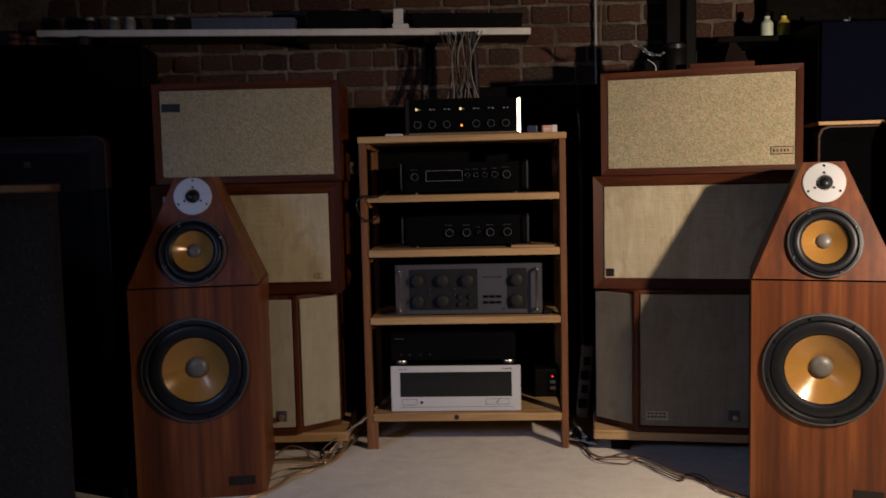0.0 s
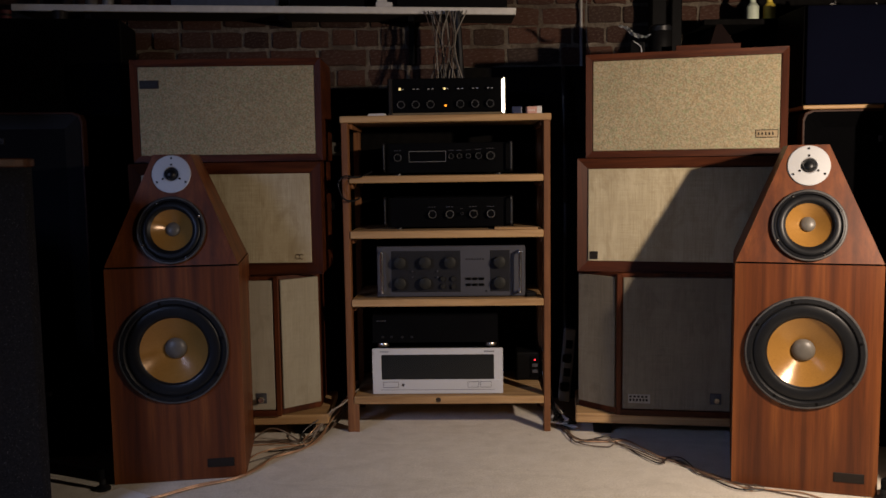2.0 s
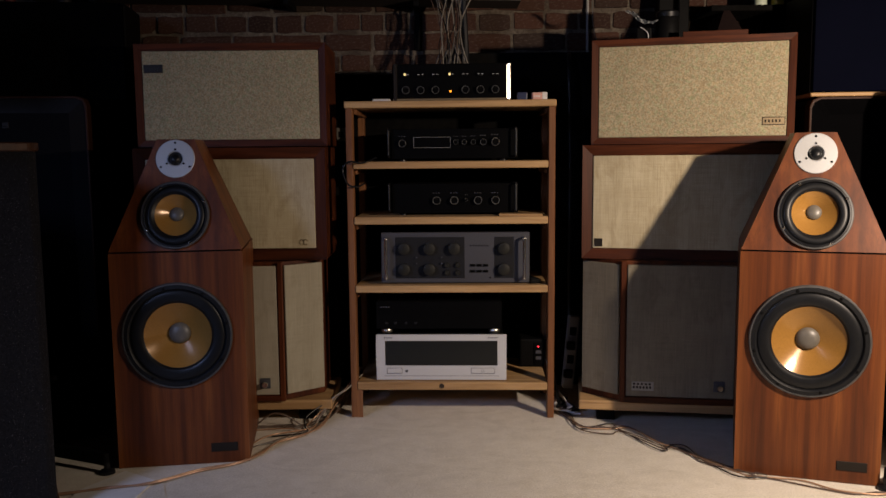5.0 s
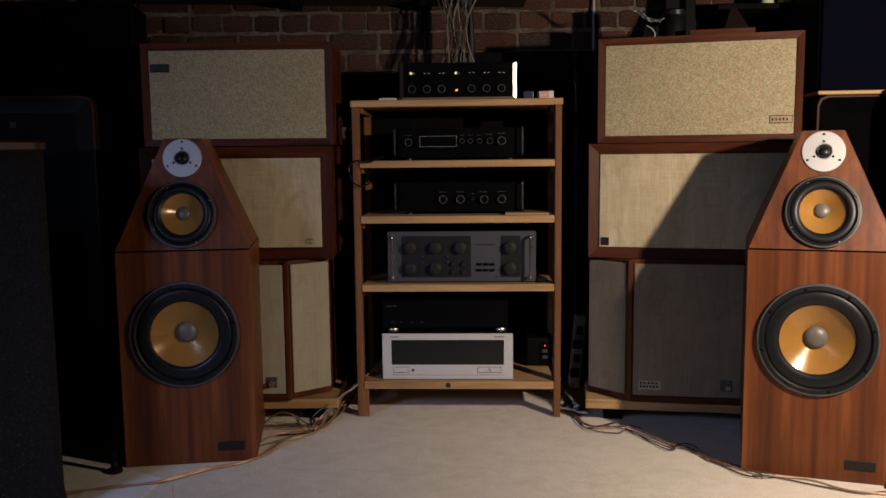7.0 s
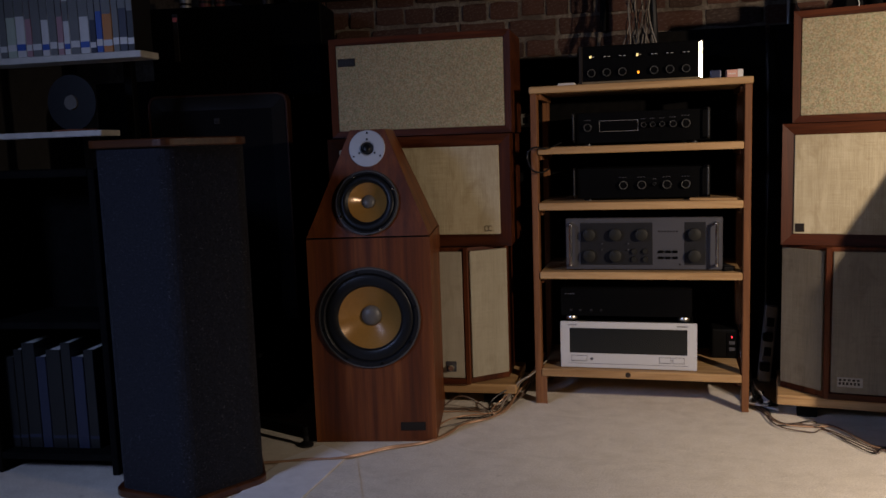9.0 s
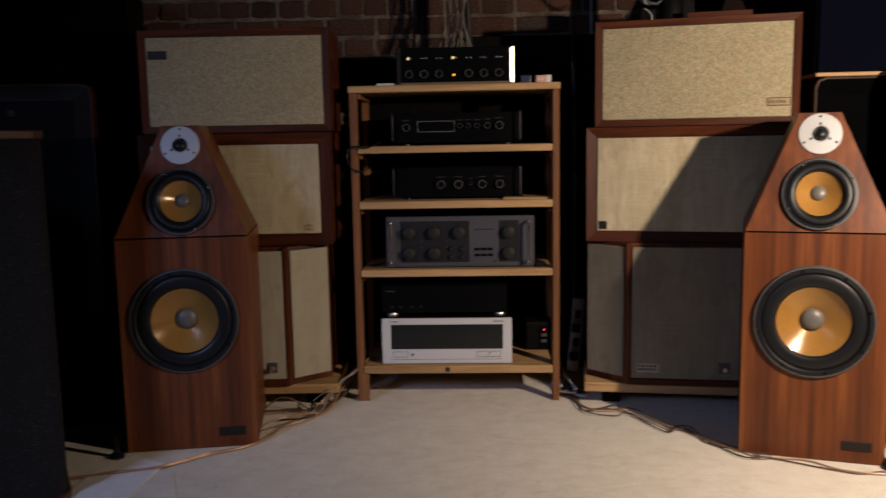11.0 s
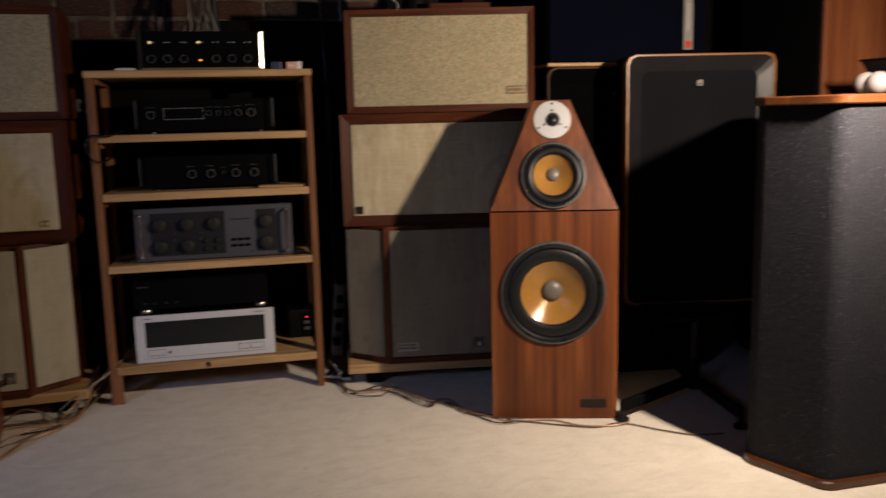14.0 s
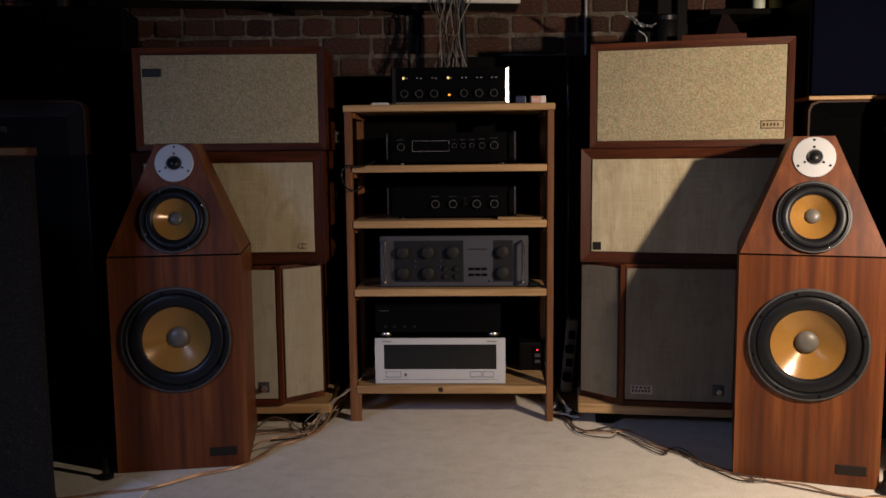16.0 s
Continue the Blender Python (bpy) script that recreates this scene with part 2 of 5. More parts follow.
PLATE_WOOD = wood("varnished_dark_plate", (0.034, 0.0105, 0.0034), (0.075, 0.024, 0.0075), (0.12, 0.043, 0.0135), grain=(1.4, 30, 30), rough=(0.3, 0.42), coat=0.35)
CASE_WOOD = wood("red_brown_shelving", (0.13, 0.042, 0.02), (0.22, 0.075, 0.035), (0.28, 0.10, 0.048), rough=(0.4, 0.55))
MAHOGANY = plain("dark_mahogany", (0.018, 0.0075, 0.007), 0.45, 0, 0.3)
# Darker copy of the honey trim, for panel speakers standing in shade.
SHADED_EDGE = plain("shaded_trim_edge", (0.030, 0.0105, 0.0045), 0.5, 0, 0.3, spec=0.12)
JOIST = wood("dark_joist", (0.015, 0.010, 0.007), (0.028, 0.019, 0.013), (0.04, 0.028, 0.019), grain=(1.2, 20, 20), rough=(0.8, 0.95))
OATMEAL = speckled_cloth("oatmeal_grille_cloth", (0.19, 0.158, 0.098), (0.325, 0.28, 0.185), (0.475, 0.42, 0.30))
LINEN = linen("aged_linen_grille", (0.29, 0.24, 0.145), (0.55, 0.485, 0.335), (0.27, 0.21, 0.12))
# Taupe cloth, browner than the grey linen and darkened further for the shadow.
SHADED_TAUPE = linen("shaded_taupe_grille", (0.13, 0.112, 0.08), (0.24, 0.21, 0.155), (0.12, 0.10, 0.07))
GREY_LINEN = linen("greyed_linen_grille", (0.25, 0.225, 0.17), (0.39, 0.36, 0.28), (0.23, 0.20, 0.145))
BLACK_CLOTH = plain("black_grille_cloth", (0.0020, 0.0020, 0.0023), 0.9, 0, 0.4, 300.0, 0.3, 0.01)
FOAM = plain("charcoal_grille_foam", (0.0060, 0.0062, 0.0076), 0.8, 0, 0.3, 240.0, 0.3, 0.03)
BEVEL_FOAM = plain("grey_surround_foam", (0.0105, 0.0105, 0.0115), 0.30, 0, 0.3, 240.0, 0.10, 0.10)
NAVY = plain("navy_grille_cloth", (0.0022, 0.0027, 0.0072), 0.85, 0, 0.3, 260.0, 0.3, 0.01)
BLACK = plain("black_paint", (0.0042, 0.0041, 0.0042), 0.55, 0, 0.3, spec=0.06)
BLACK_SATIN = plain("black_anodised_panel", (0.0024, 0.0024, 0.0026), 0.34, 0.0, 0.2, 200.0, 0.02, 0.08)
BLACK_WALL = plain("black_painted_board", (0.0055, 0.0052, 0.005), 0.9, 0, 0.5, 40.0, 0.3, 0.03)
GLOSS_BLACK = plain("gloss_black_plastic", (0.0035, 0.0035, 0.004), 0.16, 0, 0.2, 120.0, 0.02, 0.35)
RUBBER = plain("black_rubber", (0.006, 0.0066, 0.008), 0.40, 0, 0.3, 90.0, 0.05, 0.3)
DRIVER_FRAME = plain("cast_driver_frame", (0.0065, 0.007, 0.0085), 0.45, 0.0, 0.3, 120.0, 0.1, 0.25)
RIM_GREY = plain("grey_driver_rim", (0.060, 0.060, 0.060), 0.45, 0.1, 0.4, 60.0, 0.1)
DUST_CAP = plain("grey_dust_cap", (0.11, 0.10, 0.085), 0.42, 0.0, 0.2, 80.0, 0.05)
SILVER_PLATE = plain("silver_faceplate", (0.53, 0.53, 0.53), 0.5, 0.1, 0.06, 200.0, 0.04)
ALU = plain("brushed_aluminium", (0.47, 0.48, 0.49), 0.46, 0.45, 0.06, 250.0, 0.05)
CHROME = plain("chrome", (0.75, 0.74, 0.72), 0.18, 1.0, 0.05, 50.0, 0.0)
TRIM_METAL = plain("polished_end_trim", (0.85, 0.80, 0.68), 0.33, 1.0, 0.05, 50.0, 0.0)
LIT_HANDLE_STEEL = plain("lit_steel_handle", (0.06, 0.06, 0.058), 0.4, 0.5, 0.3, 120.0, 0.05)
RING_METAL = plain("dull_bright_ring", (0.66, 0.66, 0.64), 0.30, 0.85, 0.3, 200.0, 0.0)
GREY_PLATE = plain("slate_grey_faceplate", (0.050, 0.050, 0.059), 0.5, 0.15, 0.12, 200.0, 0.05)
GREY_DARK = plain("dark_slate_inset", (0.013, 0.013, 0.015), 0.55, 0.0, 0.15, 200.0, 0.05, 0.15)
KNOB_GREY = plain("grey_knob", (0.0135, 0.013, 0.0105), 0.55, 0.0, 0.1, 100.0, 0.03, 0.25)
DARK_GLASS = plain("smoked_window", (0.007, 0.0085, 0.009), 0.2, 0, 0.1, 30.0, 0.0)
CONE = cone_fibre()
CARPET = carpet_floor()
BRICK, MORTAR = brick_clay(), mortar_mix()
TOWER_CARPET = carpet_cover()
WHITE_PAINT = plain("white_painted_board", (0.66, 0.63, 0.57), 0.6, 0, 0.15, 30.0, 0.1)
PALE_MAT = plain("pale_vinyl_sheet", (0.70, 0.69, 0.68), 0.6, 0, 0.12, 25.0, 0.1)
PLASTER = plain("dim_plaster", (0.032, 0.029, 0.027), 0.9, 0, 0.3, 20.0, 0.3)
GREY_METAL = plain("grey_conduit", (0.30, 0.29, 0.27), 0.5, 0.5, 0.2)
BADGE = plain("dark_metal_badge", (0.016, 0.0125, 0.010), 0.5, 0.1, 0.2, spec=0.2)
BADGE_GOLD = plain("aged_brass_badge", (0.20, 0.15, 0.085), 0.45, 0.5, 0.2)
BADGE_SILVER = plain("silver_badge", (0.30, 0.29, 0.27), 0.4, 0.5, 0.1)
PAPER = plain("white_paper", (0.60, 0.58, 0.55), 0.8, 0, 0.08, 40.0, 0.1)
# Red plastic darkened so that the pots look dimly lit.
DIMMED_RED = plain("dimmed_red_plastic", (0.10, 0.014, 0.010), 0.6, 0, 0.35)
RED_PLASTIC = plain("red_plastic", (0.50, 0.05, 0.02), 0.4)
MILK_GLASS = plain("milky_bulb_glass", (0.105, 0.096, 0.098), 0.45, 0, 0.03, 40.0, 0.0)
COPPER = plain("clear_copper_cable", (0.38, 0.225, 0.135), 0.38, 0.3, 0.25, 90.0, 0.1)
PALE_CABLE = plain("pale_grey_cable", (0.24, 0.21, 0.17), 0.45, 0, 0.25, 90.0, 0.1)
BROWN_CABLE = plain("brown_cable", (0.09, 0.056, 0.039), 0.5, 0, 0.3)
AMBER_LIGHT, WARM_LIGHT, RED_LIGHT = glow("amber_pilot", (1.0, 0.32, 0.02), 1.6), glow("warm_dial", (1.0, 0.75, 0.30), 0.7), glow("red_led", (1.0, 0.03, 0.05), 2.0)


# ---------- mesh helpers ----------
def thing(name, label, category, m, group="", kind=""):
    ob = new(name)
    ob.empty_display_size = 0.05
    ob.matrix_world = m
    return tagged(ob, label, category, group, kind)


def part(name, bm, material, parent=None, label="", smooth=False):
    mesh = bpy.data.meshes.new(name)
    bmesh.ops.recalc_face_normals(bm, faces=bm.faces[:])
    if smooth:
        for f in bm.faces:
            f.smooth = True
    bm.to_mesh(mesh)
    bm.free()
    mesh.materials.append(material)
    if smooth:
        mesh.set_sharp_from_angle(angle=radians(38))
    ob = new(name, mesh)
    if parent is not None:
        ob.parent = parent
    if label:
        ob["label"] = label
    return ob


def box(x0, x1, y0, y1, z0, z1, bevel=0.0, segs=1, bm=None):
    bm = bm or bmesh.new()
    v = [bm.verts.new((x, y, z)) for x in (x0, x1) for y in (y0, y1) for z in (z0, z1)]
    for f in ((0, 1, 3, 2), (4, 6, 7, 5), (0, 4, 5, 1), (2, 3, 7, 6), (0, 2, 6, 4), (1, 5, 7, 3)):
        bm.faces.new([v[i] for i in f])
    if bevel:
        own = set(v)
        bmesh.ops.bevel(bm, geom=[e for e in bm.edges if e.verts[0] in own], offset=bevel, segments=segs, affect="EDGES", profile=0.5)
    return bm


def prism(points, z0, z1, bevel=0.0, bm=None):
    """An upright prism over a plan of points."""
    bm = bm or bmesh.new()
    lo = [bm.verts.new((x, y, z0)) for x, y in points]
    hi = [bm.verts.new((x, y, z1)) for x, y in points]
    n = len(points)
    bm.faces.new(lo[::-1]), bm.faces.new(hi)
    for i in range(n):
        bm.faces.new((lo[i], lo[(i + 1) % n], hi[(i + 1) % n], hi[i]))
    if bevel:
        bmesh.ops.bevel(bm, geom=bm.edges[:], offset=bevel, segments=2, affect="EDGES", profile=0.5)
    return bm


def lathe(profile, segs=40, at=(0, 0, 0), axis="y", bm=None, close=False):
    """Turns a profile of (radius, offset) about the axis through at."""
    bm = bm or bmesh.new()
    rings = []
    for r, o in profile:
        if r < 1e-6:
            p = [at[0], at[1], at[2]]
            p["xyz".index(axis)] += o
            rings.append([bm.verts.new(p)])
            continue
        ring = []
        for i in range(segs):
            a = 2 * math.pi * i / segs
            c, s = r * math.cos(a), r * math.sin(a)
            q = {"y": (c, o, s), "z": (c, s, o), "x": (o, c, s)}[axis]
            ring.append(bm.verts.new((at[0] + q[0], at[1] + q[1], at[2] + q[2])))
        rings.append(ring)
    for a, b in zip(rings, rings[1:]):
        for i in range(segs):
            j = (i + 1) % segs
            if len(a) == 1:
                bm.faces.new((a[0], b[i], b[j]))
            elif len(b) == 1:
                bm.faces.new((a[i], b[0], a[j]))
            else:
                bm.faces.new((a[i], b[i], b[j], a[j]))
    for ring in ((rings[0], rings[-1]) if close else ()):
        if len(ring) > 1:
            bm.faces.new(ring)
    return bm


def tube(points, radius, segs=8, bm=None):
    """A round cable along smoothed points."""
    bm = bm or bmesh.new()
    pts = [Vector(p) for p in points]
    line = []
    for i in range(len(pts) - 1):
        a, b, c, d = pts[max(i - 1, 0)], pts[i], pts[i + 1], pts[min(i + 2, len(pts) - 1)]
        for k in range(6):
            t = k / 6
            line.append(0.5 * (2 * b + (c - a) * t + (2 * a - 5 * b + 4 * c - d) * t * t + (3 * b - a - 3 * c + d) * t ** 3))
    line.append(pts[-1])
    rings = []
    for i, p in enumerate(line):
        way = (line[min(i + 1, len(line) - 1)] - line[max(i - 1, 0)]).normalized()
        side = way.cross(Vector((0.13, 0.21, 0.97))).normalized()
        up = side.cross(way)
        rings.append([bm.verts.new(p + radius * (math.cos(2 * math.pi * k / segs) * side + math.sin(2 * math.pi * k / segs) * up)) for k in range(segs)])
    for a, b in zip(rings, rings[1:]):
        for k in range(segs):
            bm.faces.new((a[k], a[(k + 1) % segs], b[(k + 1) % segs], b[k]))
    bm.faces.new(rings[0]), bm.faces.new(rings[-1])
    return bm


def holed_front(outline, centre, radius, y=0.0, depth=0.012, segs=48, bm=None):
    """A convex front panel in x and z at depth y with a round hole that has a rim."""
    bm = bm or bmesh.new()
    cx, cz = centre
    angles = sorted({round(2 * math.pi * i / segs, 5) for i in range(segs)} | {round(math.atan2(z - cz, x - cx) % (2 * math.pi), 5) for x, z in outline})
    inner, outer, back = [], [], []
    for a in angles:
        dx, dz = math.cos(a), math.sin(a)
        best = 1e9
        for (x0, z0), (x1, z1) in zip(outline, outline[1:] + outline[:1]):
            ex, ez = x1 - x0, z1 - z0
            det = dx * ez - dz * ex
            if abs(det) > 1e-9:
                k = ((x0 - cx) * ez - (z0 - cz) * ex) / det
                u = ((x0 - cx) * dz - (z0 - cz) * dx) / det
                if k > 0 and -1e-4 <= u <= 1 + 1e-4:
                    best = min(best, k)
        inner.append(bm.verts.new((cx + radius * dx, y, cz + radius * dz)))
        back.append(bm.verts.new((cx + radius * dx, y + depth, cz + radius * dz)))
        outer.append(bm.verts.new((cx + best * dx, y, cz + best * dz)))
    n = len(angles)
    for i in range(n):
        j = (i + 1) % n
        bm.faces.new((inner[i], outer[i], outer[j], inner[j]))
        bm.faces.new((back[i], inner[i], inner[j], back[j]))
    return bm


def bars(parent, x0, x1, y, z0, z1, count, material, name="lettering", bold=0.6):
    """Writing too small to read: plain bars."""
    bm = bmesh.new()
    step = (x1 - x0) / count
    for i in range(count):
        box(x0 + i * step, x0 + (i + bold) * step, y - 0.0006, y + 0.0006, z0, z1, bm=bm)
    return part(name, bm, material, parent)


# ---------- room ----------
def slab(name, x0, x1, y0, y1, z0, z1, material, label):
    return tagged(part(name, box(x0, x1, y0, y1, z0, z1), material), label, name.split("_")[0], kind="structure")


WX0, WX1, WY0, WY1, CEIL = -2.35, 3.20, -1.6, 3.30, 2.15
slab("floor", WX0 - 0.15, WX1 + 0.15, WY0 - 0.15, WY1 + 0.15, -0.1, 0.0, CARPET, "worn beige low-pile carpet over a basement floor")
slab("ceiling", WX0 - 0.15, WX1 + 0.15, WY0 - 0.15, WY1 + 0.15, CEIL, CEIL + 0.1, JOIST, "dark unlit wooden basement ceiling")
wall_north = slab("wall_north", WX0, WX1, WY1, WY1 + 0.15, 0, CEIL, MORTAR, "old red brick wall with crumbling lime mortar")
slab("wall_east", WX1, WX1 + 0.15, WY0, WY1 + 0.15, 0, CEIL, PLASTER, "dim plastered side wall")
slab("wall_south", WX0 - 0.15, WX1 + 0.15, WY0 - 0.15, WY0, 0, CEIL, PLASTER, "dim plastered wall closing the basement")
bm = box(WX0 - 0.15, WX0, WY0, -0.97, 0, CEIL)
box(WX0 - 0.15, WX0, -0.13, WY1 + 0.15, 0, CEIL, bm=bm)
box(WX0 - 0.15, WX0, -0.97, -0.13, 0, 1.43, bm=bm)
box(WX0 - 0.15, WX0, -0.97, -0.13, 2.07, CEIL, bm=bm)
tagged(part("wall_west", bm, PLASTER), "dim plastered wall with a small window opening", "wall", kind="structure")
tagged(part("floor_sheet", prism([(-1.06, 1.5), (-0.88, 1.5), (-0.822, 2.26), (-0.93, 2.33), (-1.0, 2.20)], 0.0, 0.004), PALE_MAT), "pale vinyl sheet laid on the carpet", "floor covering")
tagged(part("floor_sheet", prism([(-0.87, 1.5), (-0.62, 1.5), (-0.66, 1.9), (-0.795, 2.25)], 0.0, 0.003), CARPET), "beige carpet offcut beside the pale sheet", "floor covering")

# black boarding in front of the lower brickwork
for x0, x1, top in ((-2.2, -0.40, 1.19), (-0.396, 0.05, 1.19), (0.054, 0.55, 1.265), (0.554, 1.15, 1.10), (1.154, 2.6, 1.95)):
    tagged(part("backing_board", box(x0, x1, 3.20, 3.225, 0.0, top, 0.003), BLACK_WALL), "matt black painted board standing against the brick wall", "board", "backing boards")


# ---------- tower speakers with a tapered head ----------
def driver(name, centre, r, cone_r, cap_r, depth, parent, screws):
    cx, cz = centre
    d = part(name, lathe([(r, 0.0), (r, -0.007), (r - 0.003, -0.010), (r * 0.90, -0.011), (r * 0.875, -0.008), (r * 0.86, -0.002), (r * 0.86, 0.01)], 56, (cx, 0, cz)), DRIVER_FRAME, parent, "black cast driver frame", True)
    part("outer_rim", lathe([(r + 0.0012, 0.0), (r + 0.0012, -0.007), (r - 0.001, -0.0108), (r - 0.0045, -0.0112), (r - 0.005, -0.009)], 56, (cx, 0, cz)), RIM_GREY, d, "grey outer rim", True)
    s = cone_r
    e = r * 0.865
    part("surround", lathe([(e, -0.004)] + [(s + (e - s) * (0.5 + 0.5 * math.cos(k * math.pi / 8)), -0.004 - 0.005 * math.sin(k * math.pi / 8)) for k in range(1, 8)] + [(s, -0.003), (s - 0.004, 0.0)], 56, (cx, 0, cz)), RUBBER, d, "", True)
    part("cone", lathe([(s - 0.001, -0.001), (s * 0.8, depth * 0.30), (s * 0.6, depth * 0.60), (cap_r * 0.9, depth)], 64, (cx, 0, cz)), CONE, d, "amber woven fibre cone", True)
    part("dust_cap", lathe([(cap_r, depth * 0.93)] + [(cap_r * math.cos(k * math.pi / 12), depth * 0.93 - cap_r * 0.55 * math.sin(k * math.pi / 12)) for k in range(1, 6)] + [(0, depth * 0.93 - cap_r * 0.55)], 32, (cx, 0, cz)), DUST_CAP, d, "grey domed dust cap", True)
    for k in range(screws):
        a = 2 * math.pi * (k + 0.3) / screws
        q = (cx + 0.925 * r * math.cos(a), -0.010, cz + 0.925 * r * math.sin(a))
        part("screw", lathe([(0.0042, 0.0), (0.0042, -0.002), (0.003, -0.0032), (0.0014, -0.0032), (0.001, -0.0022), (0, -0.0022)], 10, q), CHROME if r < 0.12 else BLACK, d)
    return d


def tower(m, label):
    t = thing("tower_speaker", label, "loudspeaker", m, "pair of tower speakers")
    w, h, top, d = 0.369, 0.627, 0.945, 0.37
    bm = holed_front([(0, 0.002), (w, 0.002), (w, h - 0.002), (0, h - 0.002)], (w / 2 - 0.004, 0.386), 0.140)
    v = [bm.verts.new(p) for p in ((0, 0, 0.002), (w, 0, 0.002), (w, d, 0.002), (0, d, 0.002), (0, 0, h - 0.002), (w, 0, h - 0.002), (w, d, h - 0.002), (0, d, h - 0.002))]
    for f in ((0, 1, 2, 3), (4, 7, 6, 5), (1, 2, 6, 5), (0, 4, 7, 3), (3, 2, 6, 7)):
        bm.faces.new([v[i] for i in f])
    bmesh.ops.remove_doubles(bm, verts=bm.verts[:], dist=0.0005)
    part("bass_cabinet", bm, WALNUT, t, "glossy walnut-veneered bass cabinet")
    part("plinth", box(0.012, w - 0.012, 0.015, d - 0.015, 0, 0.0018), BLACK, t)
    part("shadow_gap", box(0.006, w - 0.006, 0.006, d - 0.006, h - 0.002, h + 0.003), BLACK, t)
    b, tw, ty = h + 0.003, 0.104, 0.285
    x0, x1 = (w - tw) / 2, (w + tw) / 2
    bm = holed_front([(0.001, b), (w - 0.001, b), (x1, top), (x0, top)], (w / 2, 0.730), 0.082)
    v = [bm.verts.new(p) for p in ((0.001, 0, b), (w - 0.001, 0, b), (w - 0.001, d - 0.035, b), (0.001, d - 0.035, b), (x0, 0, top), (x1, 0, top), (x1, ty, top), (x0, ty, top))]
    for f in ((0, 1, 2, 3), (4, 7, 6, 5), (1, 2, 6, 5), (0, 4, 7, 3), (3, 2, 6, 7)):
        bm.faces.new([v[i] for i in f])
    lean = Matrix(((1, 0, 0, 0), (0, 1, 0.26, -0.26 * b), (0, 0, 1, 0), (0, 0, 0, 1)))
    for p in v:
        if p.co.y > 0.01:
            p.co.y -= 0.26 * (p.co.z - b)
    bm.transform(lean)
    bmesh.ops.remove_doubles(bm, verts=bm.verts[:], dist=0.0005)
    part("tapered_head", bm, WALNUT, t, "glossy walnut tapered head")
    driver("woofer", (w / 2 - 0.004, 0.386), 0.1525, 0.0985, 0.031, 0.038, t, 8)
    mid = driver("midrange", (w / 2, 0.730), 0.094, 0.062, 0.020, 0.028, t, 4)
    c = (w / 2, 0, 0.889)
    tp = part("tweeter", lathe([(0.0545, 0.0), (0.0545, -0.003), (0.053, -0.0042), (0.022, -0.0042), (0.019, -0.001), (0.019, 0.001), (0.0, 0.001)], 48, c), ALU, t, "satin silver tweeter plate", True)
    part("dome", lathe([(0.0185, -0.001), (0.017, -0.006), (0.0145, -0.0085)] + [(0.0145 * math.cos(k * math.pi / 12), -0.0085 - 0.010 * math.sin(k * math.pi / 12)) for k in range(1, 6)] + [(0, -0.0185)], 28, c), RUBBER, tp, "black soft dome", True)
    for rr in (0.046, 0.027):
        for k in range(3):
            a = 2 * math.pi * k / 3 + math.pi / 2
            part("screw", lathe([(0.0032, 0), (0.0032, -0.0012), (0, -0.0012)], 10, (c[0] + rr * math.cos(a), -0.0042, c[2] + rr * math.sin(a))), BLACK, tp)
    for o in (mid, tp, *mid.children, *tp.children):
        o.data.transform(lean)
    part("name_plate", box(w - 0.108, w - 0.032, -0.0025, 0.001, 0.036, 0.062, 0.001), BADGE, t, "small dark name plate")
    return t


tower(pose(0.796, 2.298, 0, 0, 0, -18.2), "walnut tower loudspeaker lit warmly, with bare amber cones")
tower(pose(-0.957, 2.354, 0, 0, 0, 8.4), "walnut tower loudspeaker in dim light, with bare amber cones")


# ---------- stacked bookshelf speakers ----------
def framed_speaker(name, label, m, w, h, d, rail, cloth, slope=0.006, badge=None, group=""):
    """A box speaker on its side: veneered case, mitred frame and recessed cloth."""
    t = thing(name, label, "loudspeaker", m, group)
    bm = box(0, w, 0.012, d, 0, h, 0.002)
    part("case", bm, WALNUT_FLAT, t)
    for k, (ax, az, bx, bz) in enumerate(((0, 0, w, 0), (0, h, w, h), (0, 0, 0, h), (w, 0, w, h))):
        ix = lambda x: rail if x == 0 else w - rail
        iz = lambda z: rail if z == 0 else h - rail
        bm = bmesh.new()
        o = [bm.verts.new((x, y, z)) for y in (-0.004, 0.016) for x, z in ((ax, az), (bx, bz))]
        i = [bm.verts.new((ix(x), y, iz(z))) for y in (-0.004 + slope, 0.016) for x, z in ((ax, az), (bx, bz))]
        for f in ((o[0], o[1], i[1], i[0]), (o[2], o[3], i[3], i[2]), (o[0], o[1], o[3], o[2]), (i[0], i[1], i[3], i[2]), (o[0], i[0], i[2], o[2]), (o[1], i[1], i[3], o[3])):
            bm.faces.new(f)
        part("frame_rail", bm, WALNUT_FLAT if k < 2 else WALNUT_UP, t)
    g = part("grille", box(rail + 0.001, w - rail - 0.001, 0.003, 0.012, rail + 0.001, h - rail - 0.001, 0.002), cloth, t, "textured grille cloth")
    if badge:
        bx, bz, bw, bh, mat, letters = badge
        b = part("badge", box(bx, bx + bw, 0.0005, 0.0035, bz, bz + bh, 0.0006), mat, g, "small metal badge")
        if letters:
            rim = box(bx - 0.002, bx + bw + 0.002, 0.002, 0.0042, bz - 0.002, bz + bh + 0.002, 0.0005)
            part("badge_border", rim, BADGE, g, "thin dark border")
            bars(b, bx + 0.006, bx + bw - 0.006, 0.0004, bz + bh * 0.3, bz + bh * 0.7, letters, BLACK if mat is not BADGE else KNOB_GREY, "lettering", 0.4)
    return t


